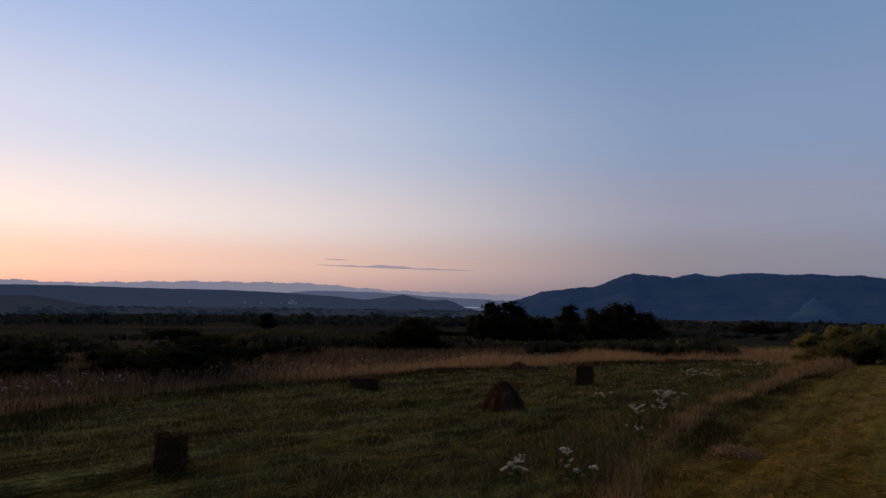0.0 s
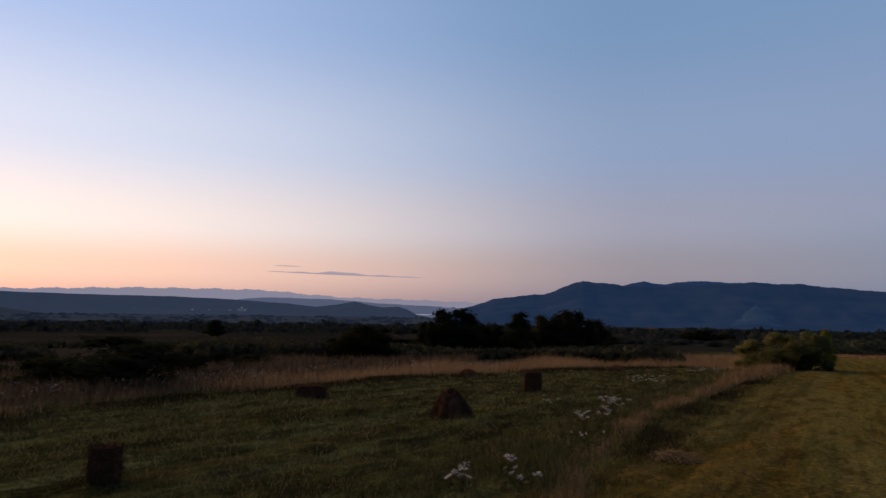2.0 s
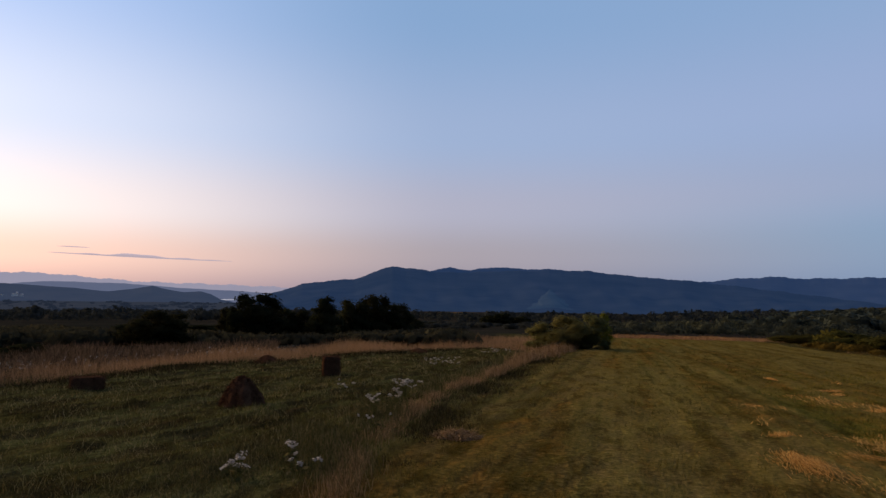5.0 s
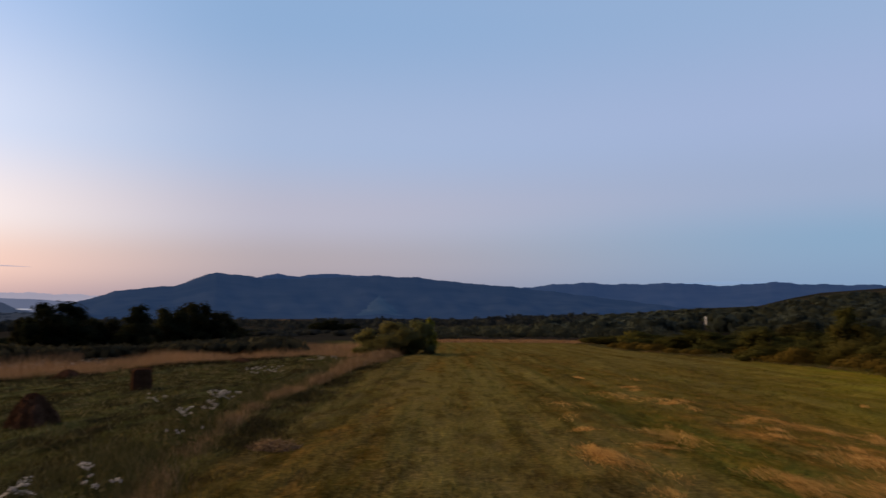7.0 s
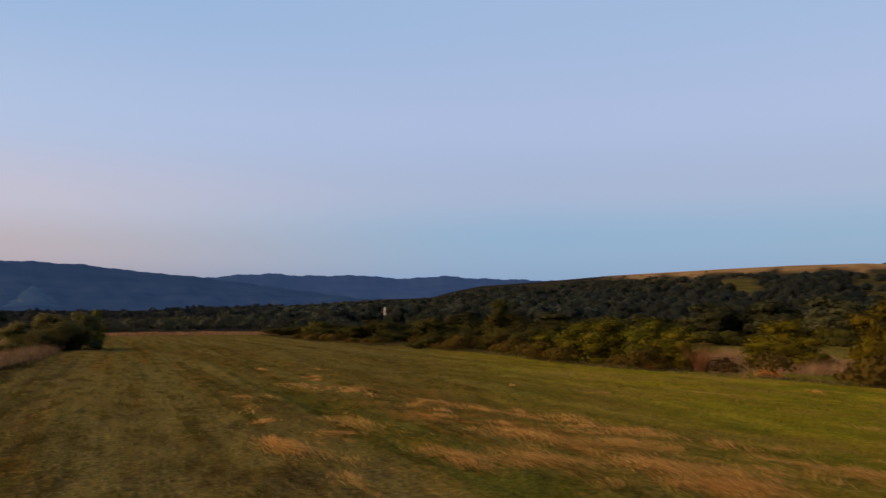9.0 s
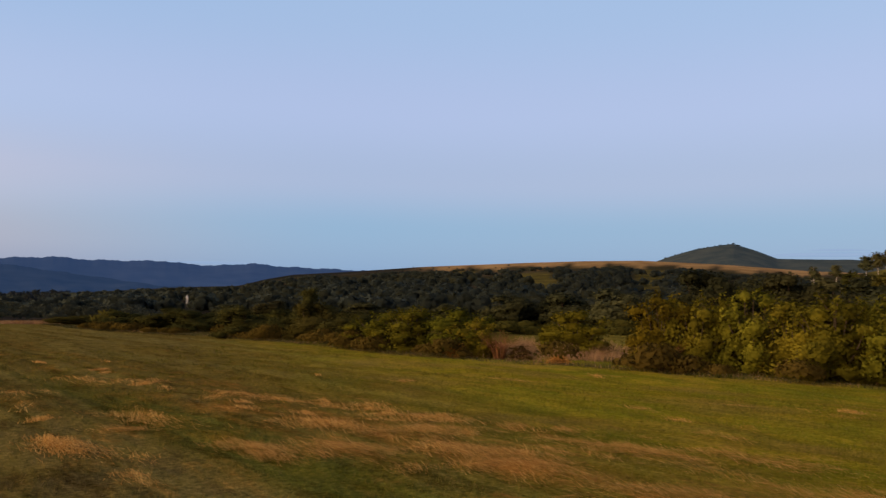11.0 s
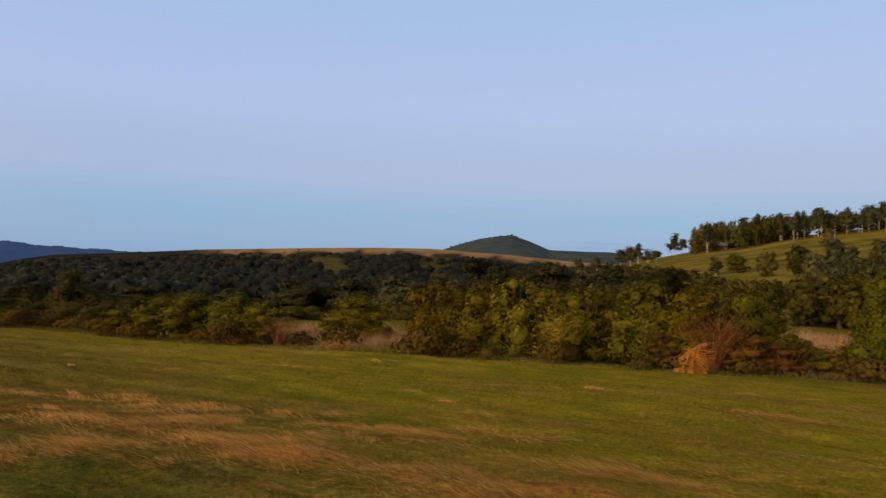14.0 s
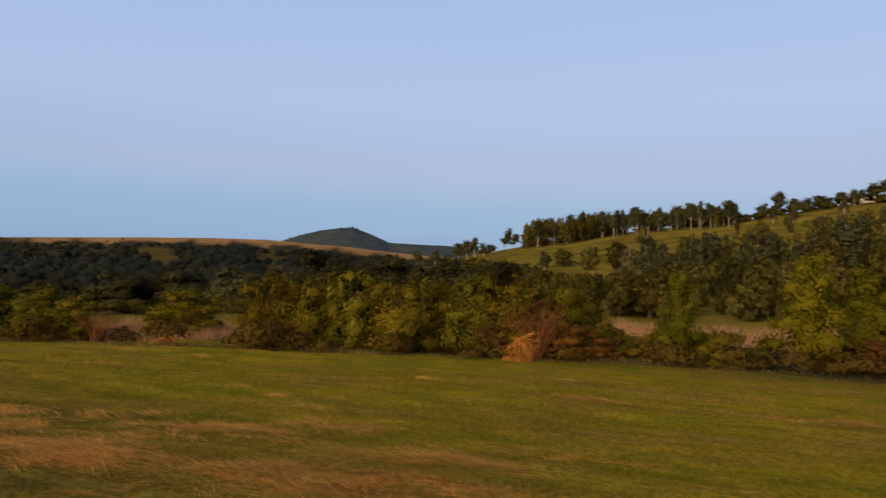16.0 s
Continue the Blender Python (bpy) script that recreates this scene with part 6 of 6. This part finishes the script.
# ---------- white umbel flowers ----------


def umbel_plant(x, y, tall, heads, spread, seed, label, head=0.07):
    r = np.random.default_rng(seed)
    root = new("white_umbel_plant")
    for k in range(heads):
        w, q = r.uniform(0, 6.28), spread * r.uniform(0.1, 1.1)
        h = tall * r.uniform(0.6, 1.0)
        top = np.array([q * math.cos(w), q * math.sin(w), h])
        V, F = tube([(top[0] * 0.25, top[1] * 0.25, 0), top * (0.7, 0.7, 0.6), top], (0.006, 0.005, 0.003), 5)
        stem = mesh_part("stem", quick_mesh("stem", V, F, True), M_STALK, root)
        n = 60
        a, s = r.uniform(0, 6.28, n), np.sqrt(r.uniform(0, 1, n)) * head * r.uniform(0.5, 1.35)
        P = np.stack([top[0] + s * np.cos(a), top[1] + s * np.sin(a), top[2] + 0.015 - s * s * 3 + s * np.cos(a + k) * 0.5 + r.normal(0, 0.006, n)], 1)
        LV, LF, _ = leaf_quads(P, np.tile((0, 0, 1.5), (n, 1)), 0.0135, r)
        mesh_part("umbel", quick_mesh("umbel", LV, LF), M_PETAL, stem, "lacy white flower head")
    n = 40
    P = r.normal(0, 1, (n, 3)) * (spread * 0.6, spread * 0.6, 0.0) + np.stack([np.zeros(n), np.zeros(n), r.uniform(0.03, tall * 0.6, n)], 1)
    LV, LF, _ = leaf_quads(P, np.tile((0, 0, 0.6), (n, 1)), 0.03, r)
    mesh_part("leaves", quick_mesh("leaves", LV, LF), M_WEED, root)
    root.matrix_basis = pose(x, y, float(land(x, y)) - 0.01)
    tagged(root, label, "wildflower", "white umbel flowers")


FLOWERS = [  # x, y, height, heads, spread, head radius
           (-3.75, 7.15, 0.42, 7, 0.20, 0.062), (-3.45, 7.75, 0.45, 3, 0.09, 0.06), (-3.2, 7.4, 0.34, 5, 0.28, 0.03), (-3.1, 4.9, 0.38, 3, 0.12, 0.05), (-3.3, 5.2, 0.36, 4, 0.16, 0.06),
           (-3.82, 11.7, 0.42, 4, 0.20, 0.07), (-3.75, 12.6, 0.44, 5, 0.26, 0.07), (-4.1, 14.4, 0.44, 9, 0.36, 0.085), (-5.5, 23.8, 0.46, 12, 0.75, 0.10), (-4.9, 30.5, 0.46, 8, 0.7, 0.10),
           (-5.6, 15.0, 0.38, 3, 0.18, 0.06), (-3.2, 9.9, 0.36, 3, 0.3, 0.02)]
for k, (x, y, t, n, s, hd) in enumerate(FLOWERS):
    near = y < 8
    umbel_plant(x, y, t * (0.65 if near else 0.85), n if near else n * 2, s * 0.85, 200 + k, "white umbel flowers among the weeds of the strip", hd * (0.8 if near else 0.55))


def flower_specks():
    """Small white flowers scattered through the tall grass."""
    r = np.random.default_rng(81)
    n = 1500
    a = np.radians(r.uniform(-66, -24, n))
    d = r.uniform(16, 34, n)
    x, y = d * np.sin(a), d * np.cos(a)
    out = edge_x(y) - x
    k = (out > 0.3) & (d < belt_depth(np.degrees(a)) - 0.5)
    x, y, d = x[k], y[k], d[k]
    m = len(x)
    P = np.stack([x, y, land(x, y) + r.uniform(0.22, 0.46, m)], 1)
    P = np.repeat(P, 5, 0) + r.normal(0, 0.018, (m * 5, 3))
    V, F, _ = leaf_quads(P, np.tile((0, 0, 1.0), (len(P), 1)), 0.019, r)
    ob = mesh_part("white_wildflowers", quick_mesh("white_wildflowers", V, F), M_PETAL)
    tagged(ob, "small white wildflowers scattered in the tall grass", "wildflowers", kind="stuff")


flower_specks()
# ---------- far buildings ----------


def box(bm, x0, x1, y0, y1, z0, z1):
    m = Matrix.LocRotScale(((x0 + x1) / 2, (y0 + y1) / 2, (z0 + z1) / 2), None, (x1 - x0, y1 - y0, z1 - z0))
    bmesh.ops.create_cube(bm, size=1.0, matrix=m)


def tower(az, d, el_top, width, label):
    s, c = heading(az)
    x, y = d * s, d * c
    z = float(land(x, y))
    top = 1.6 + d * math.tan(radians(el_top)) - z
    root = new("church_tower")
    h = width / 2
    bm = bmesh.new()
    box(bm, -h, h, -h, h, -0.5, top * 0.66)
    box(bm, -h * 1.12, h * 1.12, -h * 1.12, h * 1.12, top * 0.66, top * 0.69)
    part("wall", bm, M_LIMEWASH, root)
    bm = bmesh.new()
    bmesh.ops.create_cone(bm, cap_ends=True, segments=8, radius1=h * 1.05, radius2=0.12, depth=top * 0.31, matrix=Matrix.Translation((0, 0, top * 0.845)))
    part("spire", bm, M_SHEET, root)
    root.matrix_basis = pose(x, y, z, 0, 0, -az)
    tagged(root, label, "tower")


tower(19.9, 330, -0.70, 0.85, "small white church tower among the trees")


def shed(az, d, wide, deep, eaves, rise, roof_mat, wall_mat, turn, label, level=None):
    s, c = heading(az)
    x, y = d * s, d * c
    root = new("hill_house")
    bm = bmesh.new()
    box(bm, -wide / 2, wide / 2, -deep / 2, deep / 2, -1.0, eaves)
    part("wall", bm, wall_mat, root)
    bm = bmesh.new()
    o, e = 0.4, eaves
    pts = [(-wide / 2 - o, -deep / 2 - o, e - 0.2), (wide / 2 + o, -deep / 2 - o, e - 0.2), (wide / 2 + o, 0, e + rise), (-wide / 2 - o, 0, e + rise),
           (wide / 2 + o, deep / 2 + o, e - 0.2), (-wide / 2 - o, deep / 2 + o, e - 0.2)]
    v = [bm.verts.new(p) for p in pts]
    bm.faces.new((v[0], v[1], v[2], v[3]))
    bm.faces.new((v[3], v[2], v[4], v[5]))
    bmesh.ops.solidify(bm, geom=bm.faces[:], thickness=0.15)
    part("roof", bm, roof_mat, root)
    for k in (-0.25, 0.25):
        bm = bmesh.new()
        box(bm, k * wide - 0.45, k * wide + 0.45, -deep / 2 - 0.06, -deep / 2 + 0.06, eaves * 0.35, eaves * 0.8)
        part("window", bm, M_PLANK, root)
    root.matrix_basis = pose(x, y, float(land(x, y)) if level is None else level, 0, 0, turn - az)
    tagged(root, label, "house", "houses on the hill")


shed(76.4, 360, 9, 6, 2.4, 1.7, M_SHEET, M_PLANK, 20, "low open barn with a pale sheet roof on the hill")
shed(84.2, 378, 10.5, 6, 2.6, 1.2, M_SHEET, M_PLANK, -10, "small house with a white sheet roof under the birches")
shed(92.6, 388, 12, 7, 2.0, 1.6, M_SLATE, M_PLANK, 10, "low house with a bluish sheet roof on the hill", float(land(388 * math.sin(radians(92.6)), 388 * math.cos(radians(92.6)))) - 1.0)
shed(98.4, 384, 13, 7, 2.6, 2.4, M_SLATE, M_LIMEWASH, -15, "house with a bluish sheet roof on the crest")
for k, (az, w, h, z) in enumerate(((-44.05, 16, 9, -11), (-43.85, 10, 15, -11), (-43.6, 14, 7, -12), (-44.7, 10, 6, -13), (-46.2, 8, 5, -13), (-47.4, 9, 5, -14), (-51.4, 9, 6, -12))):
    shed(az, 3840, w, 12, h, 4, M_SHEET, M_LIMEWASH, 0, "small white building of the far town", z)
shed(-29.0, 700, 10, 6, 4, 2, M_SHEET, M_LIMEWASH, 0, "small white house in the valley")
